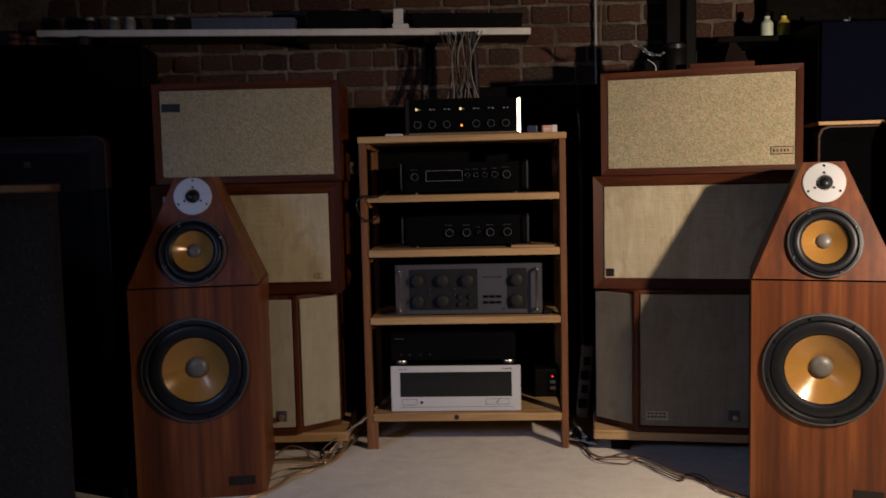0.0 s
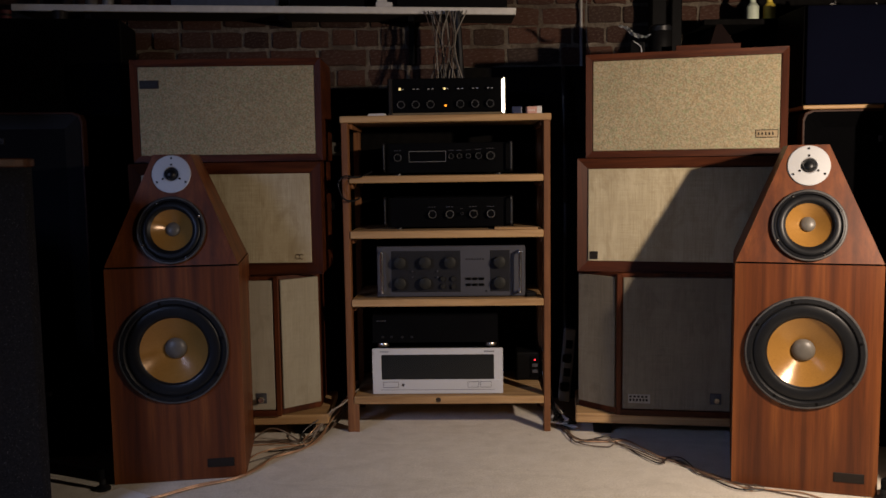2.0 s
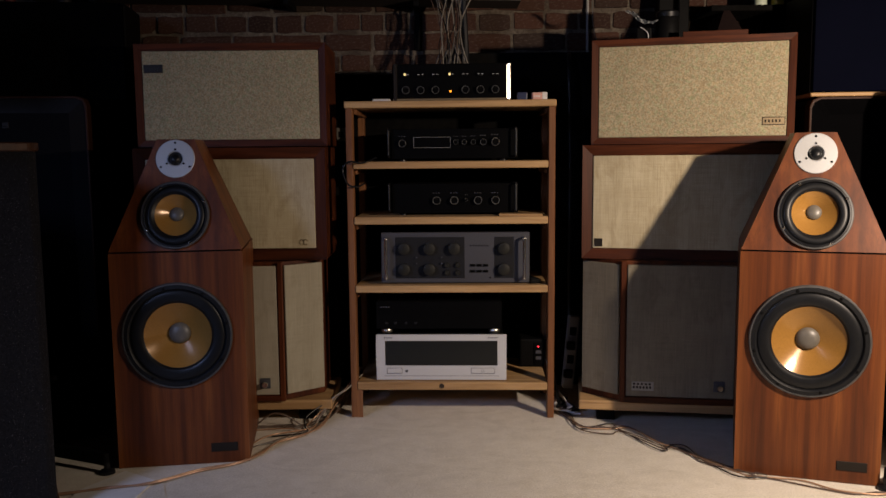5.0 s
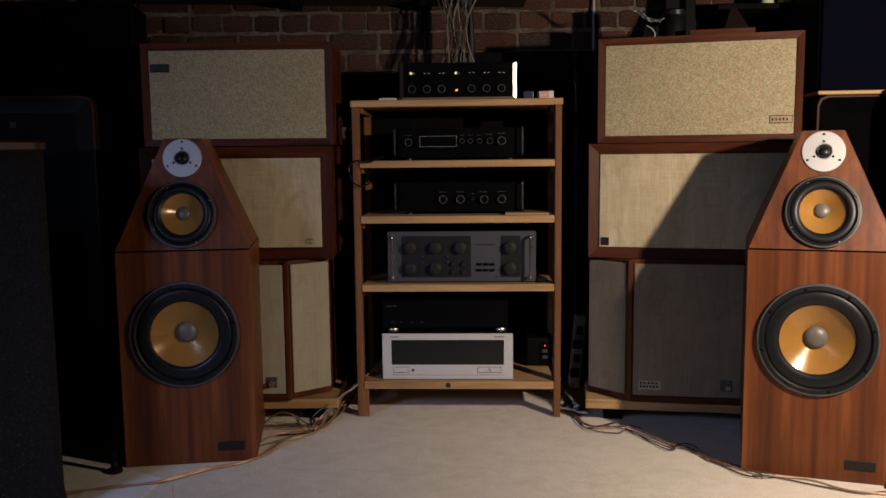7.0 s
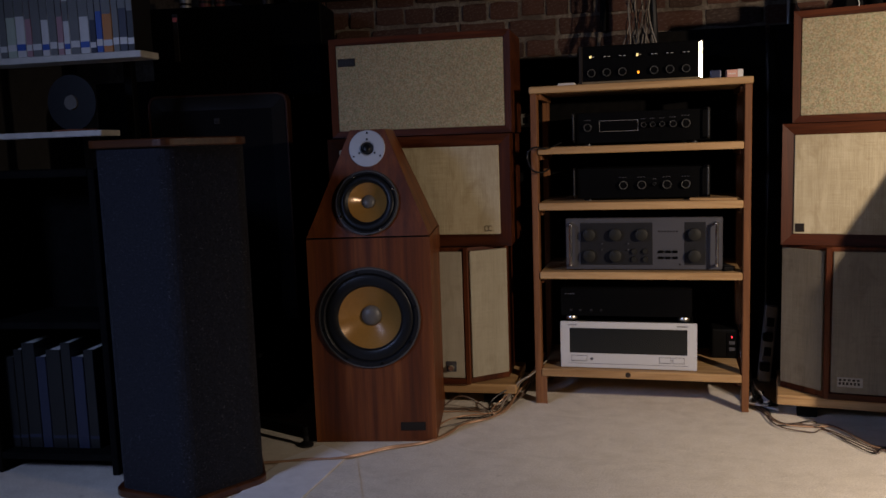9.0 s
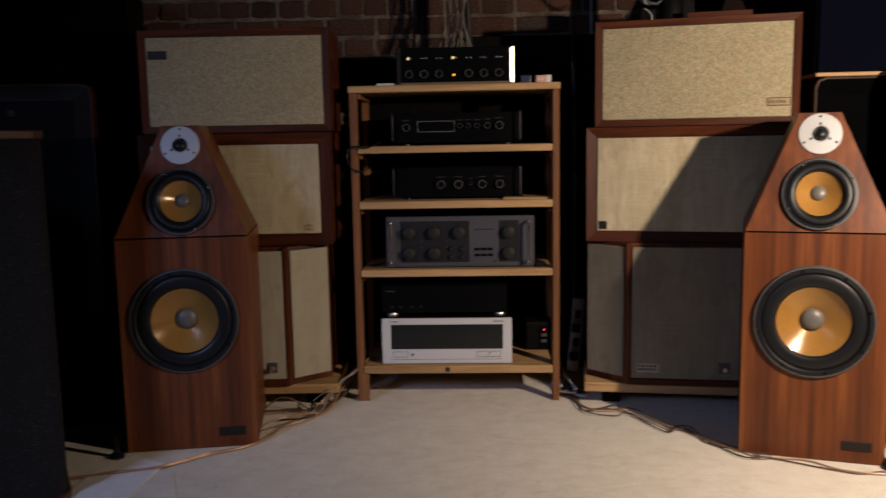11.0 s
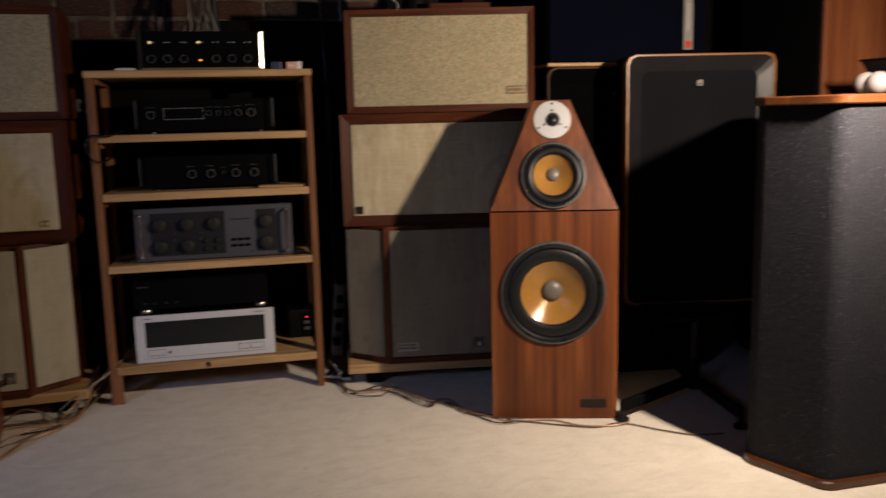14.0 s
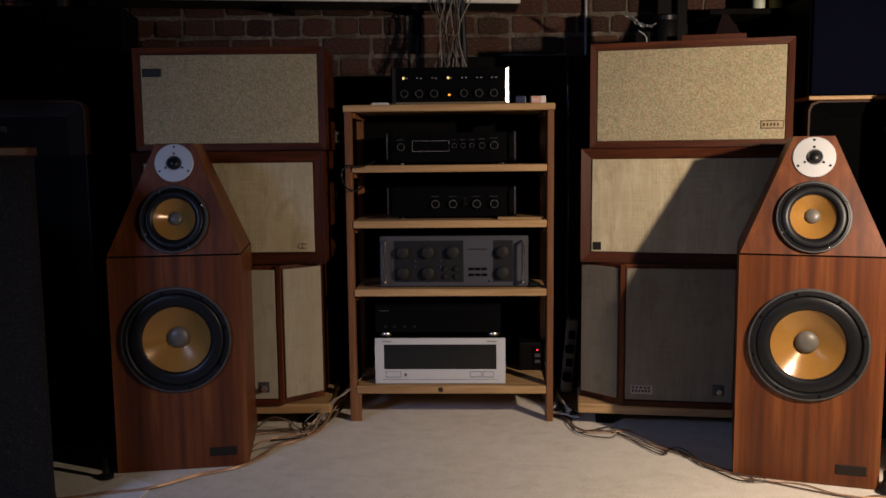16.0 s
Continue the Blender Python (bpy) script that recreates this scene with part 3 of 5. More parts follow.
framed_speaker("bookshelf_speaker", "walnut bookshelf speaker with mottled oatmeal cloth, lying on its side", pose(0.466, 2.771, 0.921, 0, 0, -14), 0.614, 0.330, 0.27, 0.0205, OATMEAL, 0.004, (0.522, 0.056, 0.064, 0.021, BADGE_GOLD, 5), "stacked speakers")
framed_speaker("bookshelf_speaker", "walnut bookshelf speaker with plain linen cloth, half in shadow", pose(0.440, 2.778, 0.549, 0, 0, -14), 0.640, 0.370, 0.29, 0.033, LINEN, 0.012, (0.040, 0.040, 0.026, 0.026, BADGE, 0), "stacked speakers")
framed_speaker("bookshelf_speaker", "dim walnut bookshelf speaker with mottled oatmeal cloth and dark badge", pose(-1.008, 2.775, 0.925, 0, 0, 0.5), 0.615, 0.330, 0.26, 0.0215, OATMEAL, 0.006, (0.030, 0.240, 0.058, 0.023, BADGE, 5), "stacked speakers")
low_left = framed_speaker("bookshelf_speaker", "walnut bookshelf speaker with linen cloth and a brass emblem", pose(-1.032, 2.785, 0.550, 0, 0, 0.5), 0.629, 0.372, 0.27, 0.037, LINEN, 0.014, None, "stacked speakers")
bm = bmesh.new()
for k, cx in enumerate((0.0, 0.013)):
    for i in range(14):
        a = math.pi * (0.15 + 1.7 * i / 14)
        x, z = 0.545 + cx + 0.0065 * math.cos(a), 0.058 + 0.009 * math.sin(a)
        box(x - 0.0012, x + 0.0012, 0.001, 0.004, z - 0.0012, z + 0.0012, bm=bm)
part("emblem", bm, BADGE_GOLD, low_left, "thin brass emblem")


def faceted_speaker(label, m, cloth, o=0.312, c=0.172):
    """A floor speaker with a middle grille and two angled grilles, on a plank."""
    t = thing("faceted_speaker", label, "loudspeaker", m, "faceted speakers")
    dy, d, z0, z1 = 0.095, 0.26, 0.0, 0.466
    part("case", prism([(-c, 0.012), (c, 0.012), (o, dy + 0.012), (o, d), (-o, d), (-o, dy + 0.012)], z0, z1, 0.002), WALNUT_UP, t)
    part("grille", box(-c + 0.012, c - 0.012, 0.0, 0.011, z0 + 0.022, z1 - 0.012, 0.002), cloth, t, "grey-beige woven grille")
    ang = math.atan2(dy, o - c)
    ln = math.hypot(dy, o - c)
    for s in (-1, 1):
        g = part("side_grille", box(0.010, ln - 0.006, -0.011, 0.0, z0 + 0.022, z1 - 0.012, 0.002), cloth, t, "grey-beige woven side grille")
        if s == 1:
            g.matrix_basis = pose(c, 0.012, 0, 0, 0, math.degrees(ang))
        else:
            g.matrix_basis = pose(-o, dy + 0.012, 0, 0, 0, -math.degrees(ang)) @ pose(-0.004, 0, 0)
        part("corner_post", box(s * c - 0.009, s * c + 0.009, -0.003, 0.014, z0, z1, 0.003), WALNUT_UP, t)
    part("base_rail", box(-c, c, -0.002, 0.012, z0, z0 + 0.020, 0.002), WALNUT_FLAT, t)
    k = part("control_plate", box(c - 0.075, c - 0.040, -0.003, 0.001, 0.045, 0.080, 0.001), GREY_PLATE, t, "grey control plate")
    part("knob", lathe([(0.0, -0.020), (0.008, -0.020), (0.010, -0.017), (0.010, -0.003)], 20, (c - 0.056, 0, 0.060)), CHROME, k, "chrome control knob", True)
    b = part("badge", box(-c + 0.03, -c + 0.10, -0.002, 0.001, 0.042, 0.072, 0.0008), GREY_METAL, t, "worn grey metal badge")
    bars(b, -c + 0.034, -c + 0.096, -0.0022, 0.049, 0.057, 6, BADGE)
    bars(b, -c + 0.034, -c + 0.096, -0.0022, 0.061, 0.067, 5, BADGE)
    return t


def plank(m, w, label):
    t = thing("plank", label, "plank", m, "speaker planks")
    part("board", box(0, w, 0, 0.30, 0.048, 0.080, 0.003), PINE, t)
    for x in (0.06, w - 0.12):
        part("batten", box(x, x + 0.06, 0.05, 0.28, 0, 0.048, 0.002), BLACK, t)


plank(pose(0.428, 2.735, 0, 0, 0, -8.5), 0.66, "raw pine plank on dark battens under a speaker")
plank(pose(-1.05, 2.745, 0, 0, 0, 1), 0.655, "raw pine plank on dark battens under a speaker")
faceted_speaker("faceted walnut floor speaker with taupe panels, darkened for its shadow", pose(0.742, 2.670, 0.082, 0, 0, -9), SHADED_TAUPE, 0.310, 0.181)
faceted_speaker("faceted walnut floor speaker with three pale linen panels", pose(-0.726, 2.735, 0.082, 0, 0, 1), GREY_LINEN, 0.298)


# ---------- the pine rack and what stands on it ----------
RACK = pose(0.008, 2.804, 0, 0, 0, -1.9)
rack = thing("shelf_rack", "open pine shelf rack with five boards holding stereo gear", "shelf", RACK)
RW, RD, RH = 0.345, 0.34, 1.068
for s in (-1, 1):
    a, b = (-RW, -RW + 0.022) if s < 0 else (RW - 0.022, RW)
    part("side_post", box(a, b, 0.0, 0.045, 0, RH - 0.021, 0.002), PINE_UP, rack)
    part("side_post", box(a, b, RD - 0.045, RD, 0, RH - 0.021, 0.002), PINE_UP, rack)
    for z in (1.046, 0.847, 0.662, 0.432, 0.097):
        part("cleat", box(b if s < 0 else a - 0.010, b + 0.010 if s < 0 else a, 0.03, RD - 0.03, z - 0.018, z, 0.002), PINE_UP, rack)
for k, (z0, z1) in enumerate(((1.047, 1.069), (0.848, 0.871), (0.663, 0.688), (0.433, 0.457), (0.098, 0.124))):
    wide = RW + 0.003 if k == 0 else RW - 0.023
    part("shelf_board", box(-wide, wide, -0.004, RD + 0.004, z0, z1, 0.0025), PINE, rack)
part("knot", lathe([(0, -0.0052), (0.006, -0.0050), (0.009, -0.0042), (0.009, -0.003)], 14, (-0.035, 0, 0.112)), JOIST, rack, "dark knot in the shelf edge")
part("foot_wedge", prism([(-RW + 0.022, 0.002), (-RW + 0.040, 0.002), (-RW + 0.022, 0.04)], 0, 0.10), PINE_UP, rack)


def on_rack(name, label, category, x, y, z, turn=0.0):
    return thing(name, label, category, RACK @ pose(x, y, z, 0, 0, turn))


def knob(parent, x, z, r, length, material, ring=None, y=0.0, name="knob"):
    k = part(name, lathe([(0, -length), (r * 0.86, -length), (r, -length + 0.0015), (r, 0)], 22, (x, y, z)), material, parent, "", True)
    if ring:
        part("ring", lathe([(r * 1.02, -length + 0.001), (r * 0.95, -length - 0.0016), (r * 0.86, -length - 0.0003)], 22, (x, y, z)), ring, k, "thin bright ring")
    part("pointer", box(x - 0.0006, x + 0.0006, y - length - 0.0012, y - length + 0.0004, z + r * 0.2, z + r * 0.8), KNOB_GREY, k)
    return k


# preamplifier on top
pre = on_rack("preamplifier", "black valve-era preamplifier with two rows of knobs and lit dials", "amplifier", 0.0, 0.050, 1.069)
part("case", box(-0.192, 0.190, 0.006, 0.22, 0.006, 0.124, 0.003), BLACK, pre)
part("front_panel", box(-0.186, 0.186, 0.0, 0.006, 0.010, 0.120, 0.001), BLACK_SATIN, pre, "gloss black front panel")
for s in (-1, 1):
    c = 0.188 * s + 0.006
    bm = prism([(c - 0.0055, 0.006), (c - 0.0055, -0.0035 if s > 0 else -0.004), (c + 0.0045, -0.0000 if s > 0 else -0.004), (c + 0.0085, 0.006), (c + 0.0085, 0.03), (c - 0.0055, 0.03)], 0.004, 0.123)
    for v in bm.verts:
        if s > 0 and v.co.x < c:
            v.co.z += 0.006 if v.co.z < 0.06 else -0.007
    # Same trim twice: right bright and angled to the lamp, left darkened as shade.
    part("end_trim", bm, TRIM_METAL if s > 0 else BADGE, pre, "metal end trim, polished right, darkened left for shade")
part("bottom_trim", box(-0.19, 0.19, -0.003, 0.004, 0.003, 0.010, 0.001), BADGE_GOLD, pre)
for x in (-0.15, 0.14):
    part("foot", lathe([(0.011, 0), (0.011, 0.006)], 14, (x, 0.03, 0), "z", close=True), RUBBER, pre)
for k in range(7):
    x = -0.147 + 0.0495 * k
    part("selector", box(x - 0.011, x + 0.011, -0.010, 0.0, 0.083, 0.093, 0.002), BLACK_SATIN, pre)
    if k in (0, 3):
        part("dial_window", box(x - 0.006, x + 0.001, -0.0112, -0.0098, 0.084, 0.092), WARM_LIGHT, pre, "warm lit dial window")
    # Paired pale dashes imitate the glints on each selector's shoulders.
    for u in (-0.010, 0.003):
        if k not in (0, 3) or u > 0:
            part("index_mark", box(x + u, x + u + 0.007, -0.0112, -0.0098, 0.0868, 0.0888, 0.0004), SILVER_PLATE, pre, "pale dash painted as a glint")
    if k == 3:
        part("pilot_lamp", lathe([(0, -0.008), (0.003, -0.0065), (0.0042, 0)], 12, (x, 0, 0.033)), AMBER_LIGHT, pre, "glowing amber pilot lamp")
    else:
        knob(pre, x, 0.037, 0.0125, 0.012, BLACK_SATIN, RING_METAL)


def dark_amp(name, label, z, window, dials):
    """A black amplifier with end handles on a shelf."""
    t = on_rack(name, label, "amplifier", 0.005, 0.060, z)
    part("case", box(-0.20, 0.20, 0.008, 0.26, 0.010, 0.105, 0.003), BLACK, t)
    part("front_panel", box(-0.205, 0.205, 0.0, 0.008, 0.008, 0.108, 0.0015), BLACK_SATIN, t)
    for x in (-0.17, 0.17):
        part("foot", lathe([(0.014, 0), (0.014, 0.010)], 14, (x, 0.03, 0), "z", close=True), RUBBER, t)
        part("foot", lathe([(0.014, 0), (0.014, 0.010)], 14, (x, 0.22, 0), "z", close=True), RUBBER, t)
    for s in (-1, 1):
        # Right handle gets the lit steel, left the dark frame colour for its shade.
        part("handle", tube([(0.213 * s, 0.004, 0.016), (0.213 * s, -0.022, 0.018), (0.213 * s, -0.025, 0.03), (0.213 * s, -0.025, 0.09), (0.213 * s, -0.022, 0.106), (0.213 * s, 0.004, 0.108)], 0.0034), LIT_HANDLE_STEEL if s > 0 else DRIVER_FRAME, t, "slim steel rack handle", True)
        part("handle_ear", box(0.205 * s - 0.004, 0.205 * s + 0.012 * s + 0.004, 0.001, 0.007, 0.008, 0.112, 0.001), BLACK_SATIN, t)
    if window:
        x0, x1 = window[0] - 0.012, window[1] - 0.013
        part("display", box(x0, x1, -0.001, 0.002, 0.046, 0.080, 0.0005), BLACK_SATIN, t)
        bm = box(x0 - 0.002, x1 + 0.002, -0.0022, 0.0, 0.0795, 0.0808)
        box(x0 - 0.002, x1 + 0.002, -0.0022, 0.0, 0.0448, 0.0461, bm=bm)
        box(x0 - 0.002, x0 - 0.0006, -0.0022, 0.0, 0.0448, 0.0808, bm=bm)
        box(x1 + 0.0006, x1 + 0.002, -0.0022, 0.0, 0.0448, 0.0808, bm=bm)
        part("display_bezel", bm, BADGE_SILVER, t, "thin bright window outline")
    for x, zz, r in ((q[0] - 0.013, q[1], q[2]) for q in dials):
        knob(t, x, zz, r, 0.014, BLACK_SATIN, RING_METAL)
        bars(t, x - r, x + r, -0.0006, zz + r + 0.010, zz + r + 0.0125, 3, GREY_PLATE)
    return t


dark_amp("tuner_preamplifier", "black preamplifier with an outlined window and six ringed knobs", 0.871, (-0.116, 0.006), ((-0.154, 0.060, 0.0125), (0.026, 0.063, 0.0085), (0.054, 0.063, 0.0085), (0.084, 0.063, 0.0085), (0.118, 0.063, 0.0105), (0.158, 0.063, 0.0135)))
dark_amp("power_amplifier", "black amplifier with four ringed knobs between end handles", 0.688, None, ((-0.040, 0.051, 0.0135), (0.019, 0.051, 0.0135), (0.099, 0.051, 0.0135), (0.158, 0.051, 0.0135), (0.060, 0.053, 0.005)))

# slate grey amplifier with handles
ga = on_rack("integrated_amplifier", "slate grey amplifier with steel handles and eight round knobs", "amplifier", 0.013, 0.030, 0.457)
part("case", box(-0.23, 0.23, 0.012, 0.30, 0.008, 0.168, 0.003), GREY_DARK, ga)
part("front_panel", box(-0.2505, 0.2505, 0.0, 0.012, 0.004, 0.176, 0.0025), GREY_PLATE, ga, "slate grey front panel")
part("knob_inset", box(-0.202, 0.032, -0.0015, 0.002, 0.020, 0.160, 0.001), GREY_DARK, ga, "darker knob panel")
part("knob_inset", box(0.132, 0.198, -0.0015, 0.002, 0.020, 0.160, 0.001), GREY_DARK, ga, "darker knob panel")
for x in (-0.21, 0.21):
    part("foot", box(x - 0.015, x + 0.015, 0.015, 0.045, 0, 0.006, 0.001), RUBBER, ga)
    part("foot", box(x - 0.015, x + 0.015, 0.25, 0.28, 0, 0.009, 0.001), RUBBER, ga)
for x, z in ((-0.172, 0.122), (-0.087, 0.122), (-0.003, 0.122), (-0.172, 0.052), (-0.087, 0.052), (0.163, 0.122), (0.163, 0.052)):
    knob(ga, x, z, 0.0195, 0.020, KNOB_GREY, None, -0.0015)
    part("escutcheon", lathe([(0.025, -0.0016), (0.025, -0.0030), (0.019, -0.0032)], 28, (x, 0, z)), GREY_DARK, ga)
for i in range(2):
    for j in range(2):
        knob(ga, -0.028 + 0.036 * i, 0.040 + 0.026 * j, 0.0085, 0.010, KNOB_GREY, None, -0.0015)
for i in range(3):
    for j in range(2):
        part("push_button", box(0.050 + 0.022 * i, 0.067 + 0.022 * i, -0.005, 0.001, 0.040 + 0.020 * j, 0.048 + 0.020 * j, 0.001), BLACK_SATIN, ga)
for x in (-0.130, -0.045):
    for z in (0.072, 0.092):
        part("toggle", lathe([(0, -0.010), (0.003, -0.010), (0.002, 0)], 8, (x, 0, z)), GREY_PLATE, ga)
bars(ga, 0.05, 0.115, -0.0004, 0.128, 0.133, 7, GREY_DARK)
for s in (-1, 1):
    part("handle", tube([(0.231 * s, 0.002, 0.022), (0.231 * s, -0.026, 0.024), (0.231 * s, -0.030, 0.036), (0.231 * s, -0.030, 0.144), (0.231 * s, -0.026, 0.156), (0.231 * s, 0.002, 0.158)], 0.0052, 10), CHROME, ga, "bright steel handle", True)
part("screw", lathe([(0.003, 0), (0.003, -0.002), (0, -0.002)], 8, (0.118, 0, 0.022)), BLACK, ga)

# silver power amplifier and the black unit lying on it
sa = on_rack("silver_amplifier", "silver-faced power amplifier with a dark meter window", "amplifier", -0.037, 0.022, 0.124)
part("case", box(-0.213, 0.213, 0.010, 0.30, 0.004, 0.155, 0.003), BLACK, sa)
bm = box(-0.2225, 0.2225, 0.0, 0.010, 0.002, 0.052, 0.0015)
box(-0.2225, 0.2225, 0.0, 0.010, 0.138, 0.160, 0.0015, bm=bm)
box(-0.2225, -0.192, 0.0005, 0.010, 0.050, 0.140, bm=bm)
box(0.192, 0.2225, 0.0005, 0.010, 0.050, 0.140, bm=bm)
part("front_panel", bm, SILVER_PLATE, sa, "satin silver front panel")
part("meter_window", box(-0.192, 0.192, 0.004, 0.010, 0.052, 0.138), DARK_GLASS, sa, "smoked meter window")
for x0, x1 in ((-0.186, -0.134), (0.102, 0.140), (0.145, 0.183)):
    bm = box(x0, x1, -0.0008, 0.001, 0.0245, 0.0255)
    box(x0, x1, -0.0008, 0.001, 0.0435, 0.0445, bm=bm)
    box(x0, x0 + 0.001, -0.0008, 0.001, 0.0245, 0.0445, bm=bm)
    box(x1 - 0.001, x1, -0.0008, 0.001, 0.0245, 0.0445, bm=bm)
    k = part("switch_outline", bm, GREY_DARK, sa)
    part("switch", box(x0 + 0.002, x1 - 0.002, -0.002, 0.001, 0.027, 0.042, 0.0005), SILVER_PLATE, sa)
part("jack", lathe([(0.0045, -0.001), (0.0045, -0.0025), (0.002, -0.0025), (0.002, 0.0)], 14, (-0.118, 0, 0.034)), BLACK, sa)
part("panel_line", box(-0.195, 0.195, -0.0006, 0.001, 0.0165, 0.0175), GREY_PLATE, sa)
bars(sa, -0.195, -0.165, -0.0005, 0.1475, 0.151, 4, GREY_PLATE)
bars(sa, 0.160, 0.195, -0.0005, 0.1475, 0.151, 5, GREY_DARK)
bu = on_rack("cassette_deck", "black cassette deck on round brass feet, barely visible", "tape deck", -0.045, 0.030, 0.285)
for x in (-0.180, 0.190):
    for y in (0.04, 0.22):
        part("foot", lathe([(0.019, 0), (0.020, 0.004), (0.020, 0.010), (0.017, 0.014)], 24, (x, y, 0), "z", close=True), TRIM_METAL, bu, "turned brass foot", True)
part("case", box(-0.215, 0.215, 0.025, 0.27, 0.014, 0.108, 0.003), BLACK, bu)
part("front_panel", box(-0.215, 0.215, 0.018, 0.025, 0.014, 0.108, 0.001), BLACK_SATIN, bu)
for x in (-0.185, -0.155, -0.118, -0.085):
    part("push_button", box(x, x + 0.010, 0.015, 0.019, 0.030, 0.038, 0.001), GREY_DARK, bu)
bars(bu, -0.20, -0.165, 0.0175, 0.088, 0.092, 4, GREY_PLATE)
# small power supply
ps = on_rack("power_supply", "small black power unit with a red light", "power supply", 0.285, 0.20, 0.124)
part("case", box(-0.045, 0.045, 0, 0.10, 0.003, 0.105, 0.006, 2), BLACK, ps)
part("panel", box(0.005, 0.038, -0.003, 0.001, 0.012, 0.092, 0.001), BLACK_SATIN, ps)
part("indicator", lathe([(0, -0.006), (0.003, -0.005), (0.003, 0)], 10, (0.022, 0, 0.078)), RED_LIGHT, ps, "red pilot light")
for z in (0.03, 0.052):
    part("socket", box(0.012, 0.032, -0.005, 0.0, z, z + 0.012, 0.001), GREY_PLATE, ps)
# small things on the top board
mb = on_rack("matchbox", "small pink and white cardboard box", "box", 0.285, 0.02, 1.069, 4)
part("sleeve", box(-0.014, 0.018, 0, 0.035, 0, 0.024, 0.001), plain("pink_card", (0.55, 0.30, 0.24), 0.7), mb)
part("tray", box(0.0185, 0.035, 0.001, 0.034, 0.001, 0.025, 0.001), PAPER, mb)
bars(mb, -0.010, 0.014, -0.0002, 0.009, 0.014, 4, PAPER)
bx = on_rack("blue_tin", "little dark blue tin", "tin", 0.240, 0.03, 1.069)
part("body", box(-0.018, 0.015, 0, 0.03, 0, 0.026, 0.003, 2), plain("dark_blue_tin", (0.02, 0.028, 0.07), 0.4), bx)
pp = on_rack("folded_note", "folded white paper slip", "paper", -0.228, 0.012, 1.069, -3)
part("sheet", box(-0.028, 0.028, 0, 0.04, 0, 0.004, 0.001), PAPER, pp)
part("fold", box(-0.026, 0.028, 0.002, 0.04, 0.004, 0.008, 0.001), PAPER, pp)


# ---------- carpet-covered columns ----------
def column(m, label, face=0.245, bevel=0.225, turn=69.0, side=1, back=0.22, apex=-0.01):
    t = thing("column_speaker", label, "loudspeaker", m, "pair of column speakers")
    c, s = math.cos(radians(turn)), math.sin(radians(turn))

    def plan(e):
        f, b = face + 2 * e * math.tan(radians(turn / 2)), bevel + 0.6 * e
        hw = f / 2 + b * c
        pts = [(-f / 2, -e), (f / 2, -e), (hw, b * s - e), (hw, b * s + back + e), (apex, b * s + back + e), (-hw, b * s - e)]
        return [(side * x, y) for x, y in pts]

    bm = prism(plan(-0.009), 0.020, 0.913)
    bmesh.ops.bevel(bm, geom=[e for e in bm.edges if abs(e.verts[0].co.z - e.verts[1].co.z) > 0.5], offset=0.025, segments=4, affect="EDGES", profile=0.5)
    part("carpeted_body", bm, TOWER_CARPET, t, "charcoal carpet covering")
    for name, z0, z1 in (("base_plate", 0.0, 0.021), ("top_plate", 0.912, 0.933)):
        bm = prism(plan(0.006), z0, z1)
        bmesh.ops.bevel(bm, geom=[e for e in bm.edges if abs(e.verts[0].co.z - e.verts[1].co.z) > 0.005], offset=0.03, segments=5, affect="EDGES", profile=0.5)
        bmesh.ops.bevel(bm, geom=[e for e in bm.edges if abs(e.verts[0].co.z - e.verts[1].co.z) < 0.001], offset=0.003, segments=1, affect="EDGES", profile=0.5)
        part(name, bm, PLATE_WOOD, t, "varnished wooden plate")
    return t


column(pose(1.512, 1.578, 0, 0, 0, -1), "tall charcoal carpeted column speaker with varnished wooden plates", back=0.43, apex=0.13)
column(pose(-1.225, 1.8765, 0, 0, 0, -12), "tall charcoal carpeted column speaker in bluish gloom", side=-1)


# ---------- panel speakers on stands ----------
def rounded(w, z0, z1, r, n=2):
    pts = []
    for cx, cz, a0 in ((w - r, z0 + r, -90), (w - r, z1 - r, 0), (r, z1 - r, 90), (r, z0 + r, 180)):
        for k in range(n + 1):
            a = radians(a0 + 90 * k / n)
            pts.append((cx + r * math.cos(a), cz + r * math.sin(a)))
    return pts


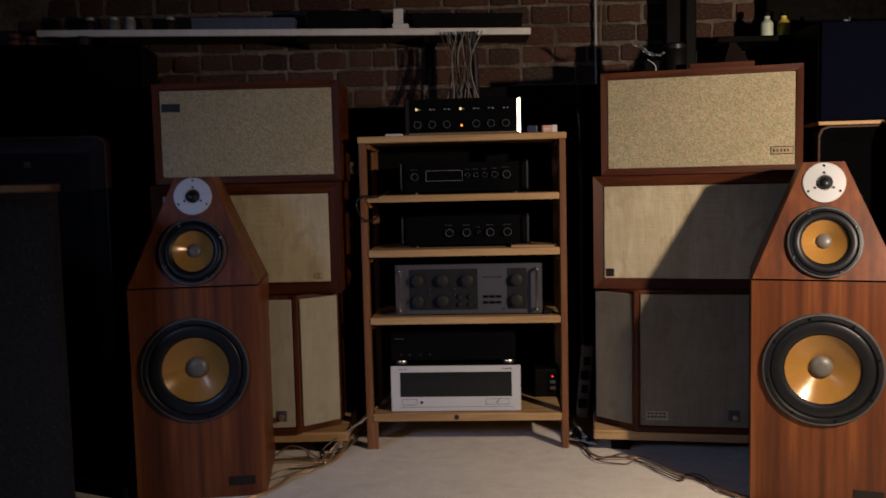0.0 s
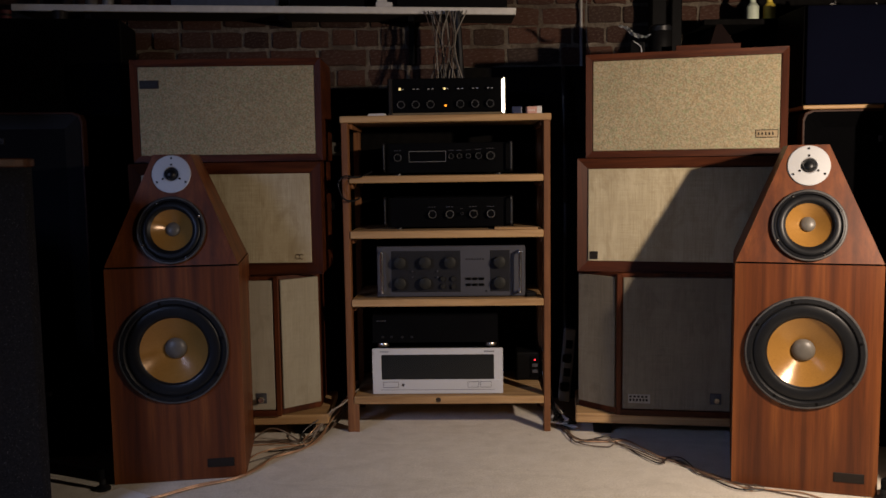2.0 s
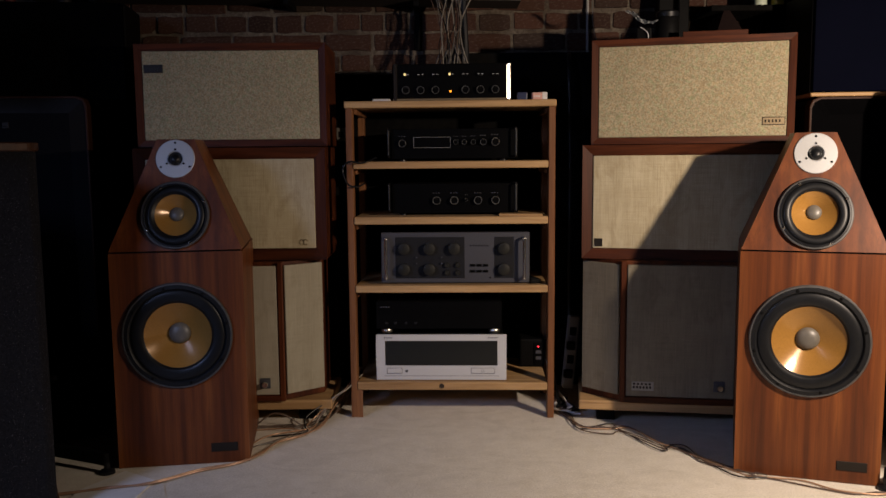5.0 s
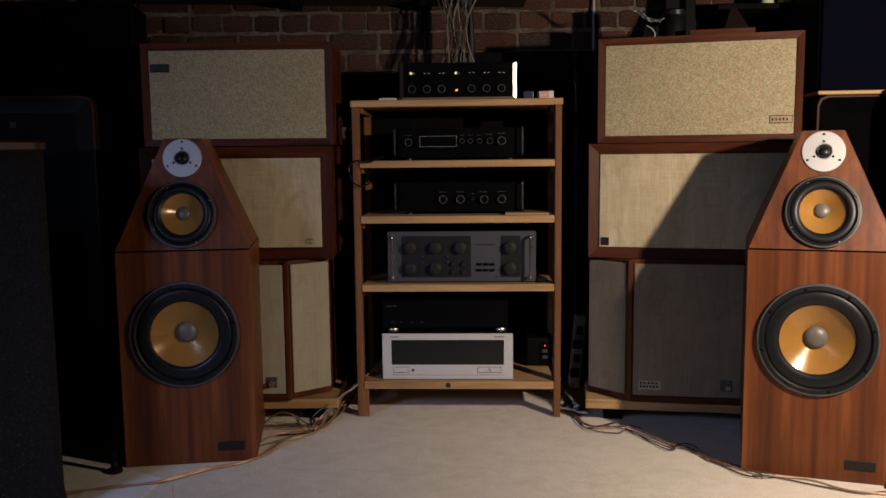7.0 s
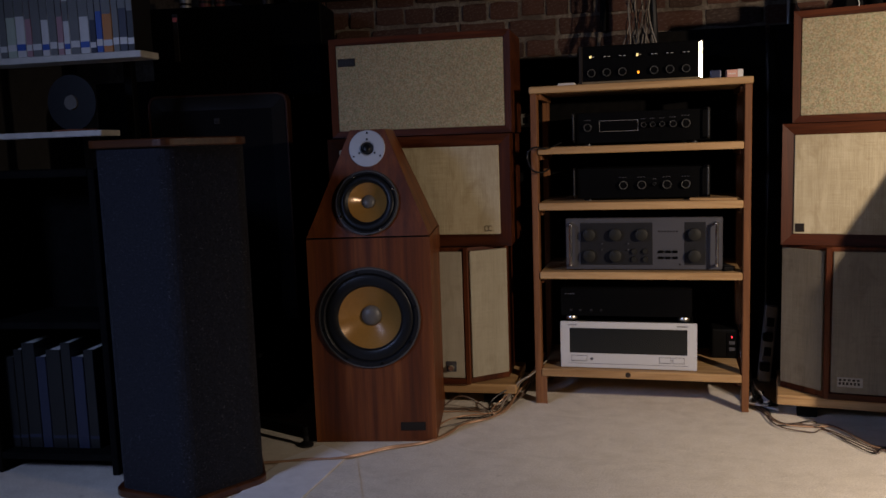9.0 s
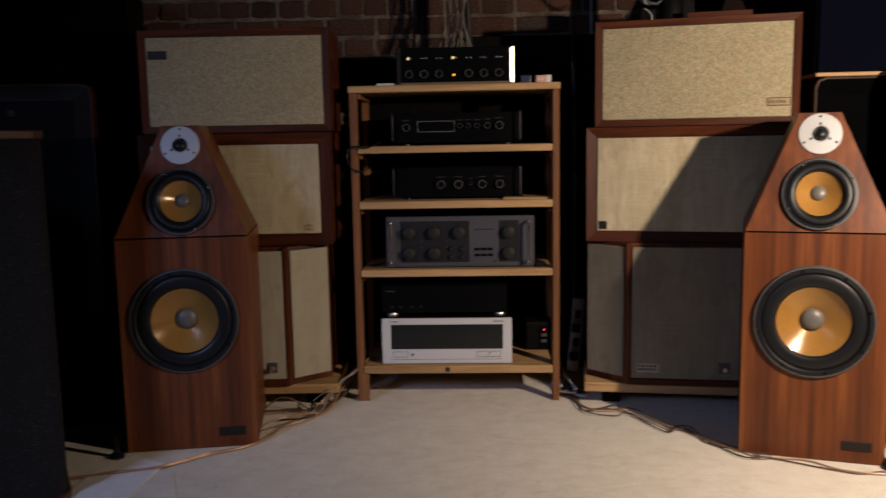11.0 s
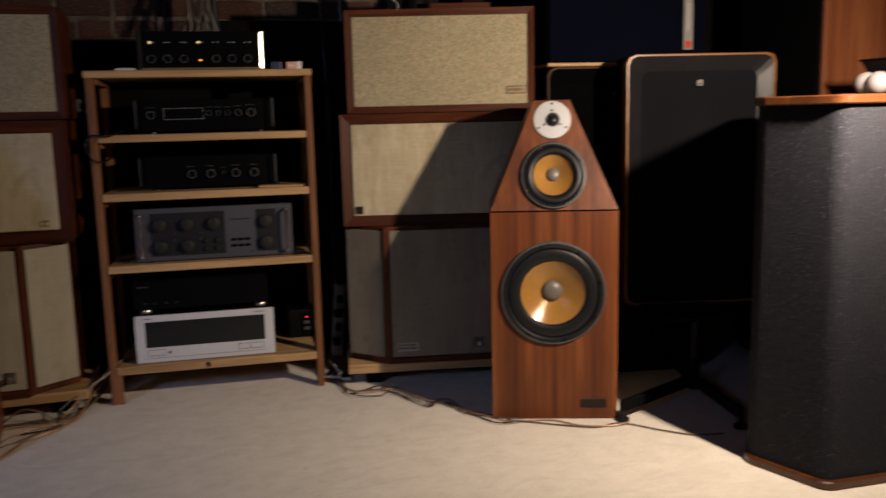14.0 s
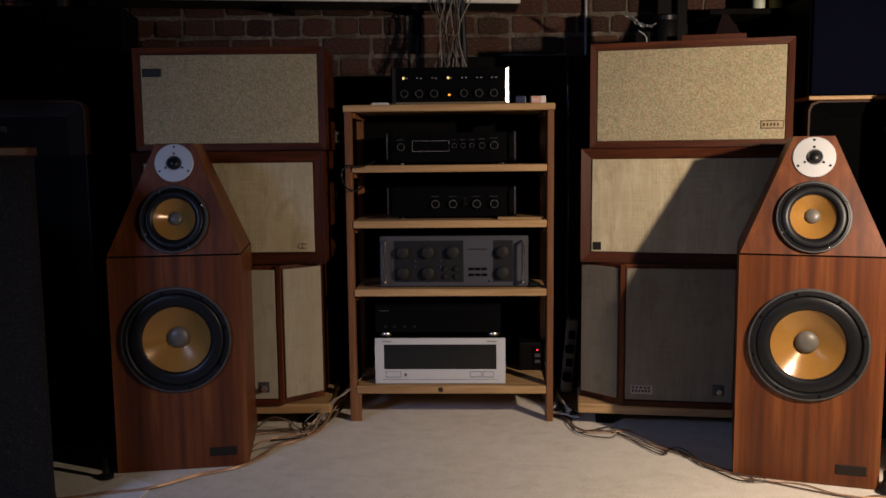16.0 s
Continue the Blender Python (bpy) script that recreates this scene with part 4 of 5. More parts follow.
def panel_speaker(m, label, w, z0, z1, inset, depth=0.26, edge=TRIM_WOOD, cloth=FOAM, rise=0.03, foot=(-0.123, -0.386), post=(0.232, 0.0), emblem=None):
    t = thing("panel_speaker", label, "loudspeaker", m, "panel speakers")
    bm = bmesh.new()
    o = rounded(w, z0, z1, 0.03)
    shrink = lambda p, e: (e + (p[0]) * (w - 2 * e) / w, z0 + e + (p[1] - z0) * (z1 - z0 - 2 * e) / (z1 - z0))
    loops = []
    for e, y in ((0.0, 0.05), (0.0, 0.002), (0.002, 0.0), (0.007, 0.0), (0.008, 0.010)):
        loops.append([bm.verts.new((shrink(p, e)[0], y, shrink(p, e)[1])) for p in o])
    for a, b in zip(loops, loops[1:]):
        for k in range(len(a)):
            bm.faces.new((a[k], a[(k + 1) % len(a)], b[(k + 1) % len(b)], b[k]))
    part("wooden_edge", bm, edge, t, "thin honey-coloured wooden edge")
    bm = bmesh.new()
    loops = []
    for e, y in ((0.008, 0.004), (inset * 0.9, 0.004 + rise), (inset, 0.006 + rise)):
        loops.append([bm.verts.new((shrink(p, e)[0], y, shrink(p, e)[1])) for p in o])
    for a, b in zip(loops, loops[1:]):
        for k in range(len(a)):
            bm.faces.new((a[k], a[(k + 1) % len(a)], b[(k + 1) % len(b)], b[k]))
    part("bevelled_surround", bm, BEVEL_FOAM if cloth is FOAM else cloth, t, "sloping black surround")
    g = part("grille", box(inset * 0.9, w - inset * 0.9, 0.004 + rise, 0.05, z0 + inset * 0.9, z1 - inset * 0.9), cloth, t, "charcoal grille")
    part("cabinet", box(0.004, w - 0.004, 0.05, depth, z0 + 0.004, z1 - 0.004, 0.02, 3), BLACK, t)
    b = part("badge", box(w / 2 - 0.010, w / 2 + 0.010, rise, 0.006 + rise, z1 - 0.105, z1 - 0.085, 0.001), emblem or DUST_CAP, t, "little metal badge")
    bars(b, w / 2 - 0.006, w / 2 + 0.006, rise - 0.0004, z1 - 0.100, z1 - 0.096, 2, BLACK)
    if post is None:
        return t
    px, py = post
    part("stand_post", tube([(px, py + 0.03, 0.10), (px, py + 0.03, z0 / 2 + 0.05), (px, py + 0.03, z0 + 0.01)], 0.011, 12), DRIVER_FRAME, t)
    part("post_socket", lathe([(0.017, 0.012), (0.017, 0.105), (0.012, 0.110), (0, 0.110)], 16, (px, py + 0.03, 0), "z", close=True), BLACK, t)
    part("stand_plate", box(px - 0.12, px + 0.12, py - 0.005, 0.15, z0 - 0.008, z0 + 0.004, 0.002), BLACK, t)
    for fx, fy in (foot, (px + 0.015, py - 0.30), (px + 0.02, 0.30)):
        ln, way = math.hypot(fx - px, fy - py - 0.03), math.atan2(fy - py - 0.03, fx - px)
        bm = prism([(0.012, -0.010), (ln, -0.010), (ln + 0.008, 0.0), (ln, 0.010), (0.012, 0.010)], 0.026, 0.060, 0.003)
        bm.transform(pose(px, py + 0.03, 0, 0, 0, math.degrees(way)))
        part("stand_leg", bm, BLACK, t)
        part("stand_foot", lathe([(0.022, 0), (0.022, 0.008), (0.009, 0.016), (0.009, 0.032), (0.0, 0.032)], 16, (fx, fy, 0), "z", close=True), RUBBER, t)
    return t


panel_speaker(pose(1.357, 2.546, 0, 0, 0, -10.7), "black panel speaker with honey wooden edge on a metal stand", 0.508, 0.250, 1.092, 0.062, 0.16, TRIM_WOOD, FOAM, 0.016, (-0.128, -0.412), (0.175, -0.217))
panel_speaker(pose(1.165, 2.760, 0, 0, 0, -6), "black panel speaker with wooden edge, standing behind another", 0.52, 0.28, 1.066, 0.062, 0.26, SHADED_EDGE, BLACK_CLOTH, 0.03, (0.02, 0.02), None)
pl = thing("plinth_box", "low black box carrying a panel speaker", "box", pose(1.165, 2.760, 0, 0, 0, -6))
part("carcass", box(0.0, 0.52, -0.16, 0.25, 0.02, 0.279, 0.004), BLACK, pl)
part("kick_board", box(0.02, 0.50, -0.145, 0.24, 0, 0.02), BLACK, pl)
tb = thing("top_board", "pale wooden board lying on a panel speaker", "board", pose(1.165, 2.760, 1.067, 0, 0, -6))
part("plank", box(0, 0.56, -0.004, 0.27, 0, 0.013, 0.004, 2), PINE, tb)
# Both left panels get a darkened edge and badge to stand for the gloom.
panel_speaker(pose(-1.697, 2.762, 0, 0, 0, 8.0), "dim black panel speaker with thin wooden edge on a stand", 0.508, 0.250, 1.096, 0.062, 0.13, SHADED_EDGE, FOAM, -0.012, (0.650, -0.535), (0.364, -0.400), BADGE)
LB = pose(-1.703, 2.930, 0, 0, 0, 8.0)
panel_speaker(LB, "dim black panel speaker behind another, with wooden edge", 0.508, 0.285, 1.086, 0.060, 0.18, SHADED_EDGE, BLACK_CLOTH, 0.02, (0.02, 0.02), None, BADGE)
pl = thing("plinth_box", "low black box carrying a panel speaker in gloom", "box", LB)
part("carcass", box(-0.02, 0.53, -0.40, 0.20, 0.02, 0.2845, 0.004), BLACK, pl)
part("kick_board", box(0.0, 0.51, -0.385, 0.19, 0, 0.02), BLACK, pl)

# navy speaker lying on the rear panel speaker
nv = thing("navy_speaker", "large speaker with navy grille cloth and a silver badge strip", "loudspeaker", pose(1.182, 2.790, 1.081, 0, 0, 0))
part("case", box(0, 0.62, 0.015, 0.24, 0, 0.325, 0.004), BLACK, nv)
part("grille", box(0.004, 0.616, 0, 0.015, 0.004, 0.321, 0.004, 2), NAVY, nv, "navy blue grille cloth")
st = part("badge_strip", box(0.525, 0.563, -0.004, 0.001, 0.045, 0.315, 0.001), GREY_METAL, nv, "brushed badge strip")
part("badge_emblem", box(0.532, 0.556, -0.006, -0.003, 0.052, 0.076, 0.001), RED_PLASTIC, st, "orange-red square emblem")
bars(st, 0.540, 0.548, -0.0045, 0.11, 0.28, 1, SILVER_PLATE)
# black speaker on the other side
bk = thing("black_speaker", "large black speaker with a small red emblem, in gloom", "loudspeaker", pose(-1.740, 2.885, 1.087, 0, 0, 8))
part("case", box(0, 0.638, 0.015, 0.26, 0, 0.335, 0.004), BLACK, bk)
part("grille", box(0.004, 0.634, 0, 0.015, 0.004, 0.331, 0.004, 2), BLACK_CLOTH, bk, "black grille cloth")
st = part("badge_strip", box(0.090, 0.110, -0.004, 0.001, 0.14, 0.31, 0.001), BADGE, bk, "dark badge strip")
part("badge_emblem", box(0.092, 0.108, -0.006, -0.003, 0.282, 0.298, 0.001), RED_PLASTIC, st, "small red emblem")

# teak speaker on a black pedestal
tk = thing("teak_speaker", "upright teak speaker with a black grille turned sideways", "loudspeaker", pose(1.92, 2.32, 0.915, 0, 0, -2))
part("case", box(0.012, 0.318, 0, 0.46, 0, 0.56, 0.003), TEAK, tk, "warm teak veneer case")
part("grille", box(0, 0.012, 0.012, 0.448, 0.012, 0.548, 0.003), BLACK_CLOTH, tk, "black grille cloth")
pd = thing("pedestal", "plain black cabinet pedestal", "cabinet", pose(1.92, 2.32, 0, 0, 0, -2))
part("carcass", box(0.01, 0.345, 0, 0.46, 0.03, 0.913, 0.004), BLACK, pd)
part("kick_board", box(0.02, 0.30, 0.02, 0.44, 0, 0.03), BLACK, pd)

# ---------- bookcase beside the column ----------
BC = pose(1.735, 1.725, 0, 0, 0, -3)
bc = thing("bookcase", "red-brown wooden bookcase with books and discs", "bookcase", BC)
part("side_panel", box(0, 0.02, 0, 0.28, 0, 0.898, 0.002), CASE_WOOD, bc)
part("side_panel", box(0.78, 0.80, 0, 0.28, 0, 0.898, 0.002), CASE_WOOD, bc)
for z in (0.898, 0.44, 0.085):
    part("shelf_board", box(-0.004 if z > 0.8 else 0.0205, 0.804 if z > 0.8 else 0.7795, 0.002 if z < 0.8 else -0.004, 0.27, z, z + 0.022, 0.002), CASE_WOOD, bc)
part("back_panel", box(0.0205, 0.7795, 0.271, 0.28, 0.02, 0.897), CASE_WOOD, bc)


DC = pose(-1.80, 2.00, 0, 0, 0, 4)
dc = thing("bookcase", "dark wooden bookcase in gloom beside a column", "bookcase", DC)
for x in (0, 0.36):
    part("side_panel", box(x, x + 0.02, 0, 0.24, 0, 0.86, 0.002), BLACK_WALL, dc)
for z in (0.04, 0.42, 0.84):
    part("shelf_board", box(0.0205, 0.3595, 0.002, 0.23, z, z + 0.02, 0.002), BLACK_WALL, dc)
part("back_panel", box(0.0205, 0.3595, 0.231, 0.24, 0.02, 0.858), BLACK_WALL, dc)


def book(name, label, m, w, d, h, cover, marks=(), pages=PAPER):
    """A bound book, spine towards -y: two boards, a spine and the pages."""
    t = thing(name, label, "book" if name == "book" else "disc case", m, name + "s")
    part("front_board", box(0, 0.0025, 0, d, 0, h, 0.0006), cover, t)
    part("back_board", box(w - 0.0025, w, 0, d, 0, h, 0.0006), cover, t)
    part("spine", box(0.0006, w - 0.0006, -0.002, 0.002, 0, h, 0.0008), cover, t)
    part("pages", box(0.003, w - 0.003, 0.004, d - 0.004, 0.003, h - 0.003), pages, t)
    for z0, z1, mat in marks:
        part("spine_band", box(0.001, w - 0.001, -0.0030, -0.0015, z0 * h, z1 * h), mat, t)
    return t


BOOK_COLOURS = {n: plain("cover_" + n, c, 0.45, 0, 0.12, 30.0, 0.05) for n, c in (("white", (0.72, 0.70, 0.66)), ("teal", (0.06, 0.40, 0.42)), ("green", (0.20, 0.42, 0.16)), ("blue", (0.03, 0.10, 0.42)), ("red", (0.42, 0.05, 0.03)), ("black", (0.008, 0.008, 0.008)), ("yellow", (0.62, 0.47, 0.06)), ("grey", (0.17, 0.17, 0.16)), ("pale", (0.48, 0.54, 0.42)), ("navy", (0.018, 0.022, 0.045)), ("orange", (0.55, 0.20, 0.03)), ("pink", (0.45, 0.25, 0.27)))}
B = BOOK_COLOURS
random.seed(5)
x = 0.054
for w, h, c, marks, label in ((0.020, 0.335, "black", ((0.05, 0.12, B["orange"]), (0.2, 0.32, B["yellow"]), (0.4, 0.5, B["red"])), "dark book with bright coloured spine bands"), (0.016, 0.32, "black", ((0.3, 0.4, B["red"]),), "thin black book with a red band"),
                              (0.105, 0.375, "white", ((0.84, 0.96, B["teal"]), (0.78, 0.81, B["blue"]), (0.70, 0.74, B["green"]), (0.54, 0.60, B["teal"]), (0.64, 0.67, B["yellow"])), "thick white book with teal and green bands"), (0.04, 0.33, "blue", (), "plain blue hardback book on a shelf"), (0.03, 0.31, "grey", (), "plain grey hardback book on a shelf"), (0.045, 0.34, "white", ((0.6, 0.7, B["red"]),), "white book with a red band")):
    book("book", label, BC @ pose(x, 0.03, 0.462), w, 0.20, h, B[c], marks)
    x += w + 0.002
x = 0.024
for k, (w, c) in enumerate(((0.016, "black"), (0.015, "black"), (0.022, "black"), (0.018, "grey"), (0.015, "navy"), (0.016, "black"), (0.022, "grey"), (0.015, "black"), (0.016, "yellow"), (0.03, "grey"))):
    book("disc_case", c + " plastic disc case with printed spine", BC @ pose(x, 0.035, 0.107), w, 0.15, 0.245 + 0.01 * (k % 3), B[c], ((0.06, 0.09, B["grey"]), (0.4, 0.46, B["black" if c != "black" else "white"])))
    x += w + 0.001
x = 0.022
for k, (w, c) in enumerate(((0.03, "black"), (0.025, "black"), (0.04, "black"), (0.03, "navy"), (0.045, "black"), (0.03, "black"), (0.035, "navy"), (0.03, "black"))):
    book("book", "dark " + c + " book standing in a gloomy bookcase" if c != "black" else "black book standing in a gloomy bookcase", DC @ pose(x, 0.05, 0.06), w, 0.16, 0.27 + 0.02 * (k % 3), B[c], ((0.1, 0.13, B["navy"]),))
    x += w + 0.002
# on top of the bookcase
tr = thing("open_case", "open black plastic case with clutter inside", "case", BC @ pose(0.075, 0.035, 0.920, 0, 0, 6))
bm = bmesh.new()
rings = []
for o, z in ((0.0, 0.0), (0.066, 0.106), (0.074, 0.110), (0.068, 0.113), (0.060, 0.104), (-0.004, 0.014)):
    rings.append([bm.verts.new(p) for p in ((0.025 - o, 0.04 - 0.4 * o, z), (0.31 + o, 0.04 - 0.4 * o, z), (0.31 + o, 0.18 + 0.4 * o, z), (0.025 - o, 0.18 + 0.4 * o, z))])
for a, b in zip(rings, rings[1:]):
    for k in range(4):
        bm.faces.new((a[k], a[(k + 1) % 4], b[(k + 1) % 4], b[k]))
bm.faces.new(rings[0]), bm.faces.new(rings[-1])
part("tray", bm, GLOSS_BLACK, tr, "flared glossy black tray")
latch = part("latch", prism([(0.0, 0.0), (0.012, 0.0), (0.030, 0.006), (0.030, 0.010), (0.0, 0.008)], 0.0, 0.035, 0.001), DUST_CAP, tr, "grey plastic latch")
latch.matrix_basis = pose(-0.040, 0.010, 0.055, -16, -25, 0)
part("plug", box(-0.035, 0.03, -0.004, 0.022, 0.0, 0.030, 0.003), BLACK, tr)
part("sticker", box(-0.026, -0.010, -0.0055, -0.003, 0.008, 0.024), B["yellow"], tr, "yellow sticker")
nt = thing("leaning_card", "white card leaning on the case", "card", BC @ pose(0.020, -0.03, 0.925, 0, 28, 0))
part("sheet", box(0, 0.006, 0, 0.025, 0, 0.125, 0.001), PAPER, nt)
slip = thing("white_wall_shelf", "white painted wall shelf board", "shelf", pose(2.735, 2.25, 1.238, 0, 0, 4))
part("board", box(0, 0.53, 0, 0.95, 0, 0.026, 0.003), WHITE_PAINT, slip)



def light_bulb(m, label):
    t = thing("light_bulb", label, "light bulb", m, "spare bulbs")
    prof = [(0.0, -0.027)] + [(0.027 * math.cos(a), 0.027 * math.sin(a)) for a in (radians(-90 + 12 * k) for k in range(1, 12))] + [(0.019, 0.026), (0.0152, 0.036), (0.014, 0.050)]
    part("globe", lathe(prof, 28, (0, 0, 0), "x"), MILK_GLASS, t, "milky white glass globe", True)
    part("screw_cap", lathe([(0.014, 0.050), (0.0135, 0.053), (0.014, 0.056), (0.0125, 0.059), (0.013, 0.062), (0.012, 0.066), (0.006, 0.072), (0.0, 0.073)], 20, (0, 0, 0), "x"), CHROME, t, "metal screw cap", True)


light_bulb(pose(1.568, 1.680, 0.9605, 0, 6, -6), "white globe light bulb lying on the column")
light_bulb(pose(1.572, 1.725, 0.9605, 0, 6, 60), "white globe light bulb lying on the column")

# red-brown chair arm at the edge of the view
ar = thing("wooden_board", "dark red-brown wooden board leaning on the bookcase", "board", pose(1.60, 1.40, 0.0, 0, 24, 12))
part("plank", box(0.10, 0.125, 0, 0.20, 0.045, 0.52, 0.004), MAHOGANY, ar)
random.seed(7)
bm = lathe([(0, 0.0), (0.020, 0.002), (0.026, 0.018), (0.019, 0.040), (0.012, 0.058), (0, 0.060)], 12, (1.70, 1.62, 0.0), "z")
for v in bm.verts:
    v.co += Vector((random.uniform(-0.006, 0.006), random.uniform(-0.006, 0.006), random.uniform(0.0, 0.008)))
tagged(part("crumpled_paper", bm, PAPER), "crumpled white paper on the carpet", "paper")

# ---------- wall shelf above, and what lies on it ----------
ws = thing("wall_shelf", "long white painted shelf on the brick wall", "shelf", pose(-1.54, 3.10, 1.477, 0, 1.2, 0))
# The board is much darker than its white front edge.
part("board", box(0, 1.81, 0.018, 0.198, 0, 0.023, 0.002), JOIST, ws, "dark board behind the white front edge")
part("front_edge", box(0, 1.81, 0, 0.0175, 0, 0.024, 0.002), WHITE_PAINT, ws, "white painted front edge")
for x in (0.25, 0.95, 1.42):
    part("bracket", box(x, x + 0.022, 0.03, 0.198, -0.022, -0.002, 0.002), BLACK, ws)
    if x > 1.2:
        part("bracket", box(x, x + 0.022, 0.176, 0.198, -0.16, -0.022, 0.002), BLACK, ws)


def shelf_top(x):
    return 1.477 + 0.0245 - (x + 1.54) * math.tan(radians(1.2))


def carton(x0, x1, y0, y1, h, mat, label, lid=True):
    t = thing("carton", label, "box", pose(x0, y0, shelf_top(x0), 0, 1.2, 0), "shelf boxes")
    part("body", box(0, x1 - x0, 0, y1 - y0, 0, h, 0.002), mat, t)
    if lid:
        part("lid", box(-0.002, x1 - x0 + 0.002, -0.002, y1 - y0 + 0.002, h * 0.72, h + 0.003, 0.002), mat, t)
    return t


carton(-0.16, 0.24, 3.13, 3.28, 0.055, BLACK, "flat black box on the white shelf")
carton(-0.98, -0.60, 3.14, 3.28, 0.045, plain("slate_blue_card", (0.06, 0.075, 0.11), 0.7), "slate blue folder box on the white shelf")
carton(-0.55, -0.28, 3.15, 3.28, 0.07, BLACK, "low black box on the white shelf")
c = carton(-0.235, -0.175, 3.12, 3.20, 0.020, PAPER, "small pale base of a folded carton", False)
part("flap", box(0.004, 0.040, 0.012, 0.022, 0.020, 0.075, 0.001), PAPER, c)
for x, r, mat in ((-1.36, 0.020, BADGE), (-1.27, 0.022, DUST_CAP), (-1.21, 0.020, GREY_METAL), (-1.06, 0.02, BADGE)):
    j = thing("jar", "small dull jar on the white shelf", "jar", pose(x, 3.15, shelf_top(x)), "jars")
    part("body", lathe([(0, 0), (r, 0), (r, 0.035), (r * 0.8, 0.042)], 20, (0, 0, 0), "z"), mat, j, "", True)
    part("lid", lathe([(r * 0.85, 0.041), (r * 0.85, 0.052), (0, 0.052)], 20, (0, 0, 0), "z"), GREY_METAL, j, "", True)

so = thing("wall_socket", "small pale socket plate on the black board", "socket", pose(-0.398, 3.196, 0.945))
part("plate", box(-0.018, 0.018, -0.006, 0.002, 0, 0.05, 0.002), DUST_CAP, so)
part("outlet", box(-0.009, 0.009, -0.008, -0.005, 0.014, 0.036, 0.001), BLACK, so)

# conduit and pipes on the brickwork
tagged(part("conduit", tube([(0.535, 3.275, 1.16), (0.532, 3.275, 1.5), (0.53, 3.275, CEIL)], 0.006, 12), GREY_METAL), "thin dull metal conduit on the brick wall", "pipe")
tagged(part("wire", tube([(0.556, 3.262, CEIL), (0.553, 3.262, 1.62), (0.549, 3.262, 1.45), (0.552, 3.255, 1.36), (0.566, 3.235, 1.30), (0.585, 3.215, 1.245)], 0.0024, 8), DUST_CAP), "pale wire hanging beside the conduit", "wire")
tagged(part("duct_post", box(0.775, 0.83, 3.17, 3.23, 1.10, CEIL, 0.004), BLACK), "black square post before the brick wall", "post")
tagged(part("duct_post", box(0.85, 0.89, 3.18, 3.23, 1.10, CEIL, 0.004), BLACK), "slim black post before the brick wall", "post")
tagged(part("black_cable", tube([(0.455, 3.10, 0.02), (0.448, 3.12, 0.4), (0.452, 3.14, 0.8), (0.447, 3.15, 1.2), (0.46, 3.25, 1.27)], 0.007), RUBBER), "black cable hanging down the wall", "cable")

# things on the upper right speaker
R1 = pose(0.466, 2.771, 1.251, 0, 0, -14)
rb = thing("wooden_tray", "reddish wooden tray lying on a speaker", "tray", R1 @ pose(0.24, 0.03, 0.0))
part("board", box(0.04, 0.235, 0, 0.16, 0, 0.018, 0.003), WALNUT_FLAT, rb)
part("rim", box(0.04, 0.235, -0.002, 0.004, 0.0, 0.020, 0.001), WALNUT_FLAT, rb)
jr = thing("black_canister", "black canister standing on a speaker", "canister", R1 @ pose(0.232, 0.12, 0.0))
part("body", lathe([(0, 0), (0.036, 0), (0.038, 0.004), (0.038, 0.075), (0.034, 0.082)], 28, (0, 0, 0), "z"), BLACK, jr, "", True)
part("lid", lathe([(0.036, 0.080), (0.037, 0.094), (0.030, 0.100), (0, 0.100)], 28, (0, 0, 0), "z"), RUBBER, jr, "", True)
sb = thing("small_black_box", "small black box with a curved wire stem", "box", R1 @ pose(0.135, 0.08, 0.0))
part("body", box(0, 0.048, 0, 0.05, 0, 0.046, 0.004, 2), BLACK, sb)
part("stem", tube([(0.036, -0.003, 0.0), (0.038, -0.006, 0.020), (0.030, -0.006, 0.034), (0.012, -0.002, 0.047)], 0.0016), SILVER_PLATE, sb, "thin pale wire stem")
random.seed(9)
bm = bmesh.new()
prev = None
for k in range(26):
    t = k / 25
    x, z = -0.034 + 0.102 * t, 0.098 - 0.052 * t + 0.005 * math.sin(9 * t) + (0.020 * (t - 0.85) / 0.15 if t > 0.85 else 0)
    half = 0.0030 + 0.0045 * math.sin(math.pi * min(1.0, t * 1.15)) + random.uniform(-0.0015, 0.0015)
    row = [bm.verts.new((x + random.uniform(-0.002, 0.002), 0.001 + random.uniform(-0.006, 0.006), z + u * half + random.uniform(-0.0015, 0.0015))) for u in (-1, -0.3, 0.4, 1)]
    if prev:
        for a in range(3):
            bm.faces.new((prev[a], prev[a + 1], row[a + 1], row[a]))
    prev = row
bmesh.ops.solidify(bm, geom=bm.faces[:], thickness=0.0006)
part("foil_strip", bm, ALU, sb, "crumpled silver foil strip")
wg = thing("wooden_wedge", "reddish wooden wedge standing on a speaker, coloured dark for shade", "wedge", R1 @ pose(0.385, 0.10, 0.0185))
bm = bmesh.new()
lo = [bm.verts.new(p) for p in ((0, 0, 0), (0.085, 0, 0), (0.085, 0.06, 0), (0, 0.06, 0))]
hi = [bm.verts.new(p) for p in ((0.022, 0.02, 0.075), (0.040, 0.02, 0.075), (0.040, 0.045, 0.075), (0.022, 0.045, 0.075))]
bm.faces.new(lo), bm.faces.new(hi)
for k in range(4):
    bm.faces.new((lo[k], lo[(k + 1) % 4], hi[(k + 1) % 4], hi[k]))
# Near-black red puts the shadow that falls on the wedge into its colour.
part("block", bm, plain("shadowed_red_block", (0.008, 0.0036, 0.003), 0.7, spec=0.1), wg)
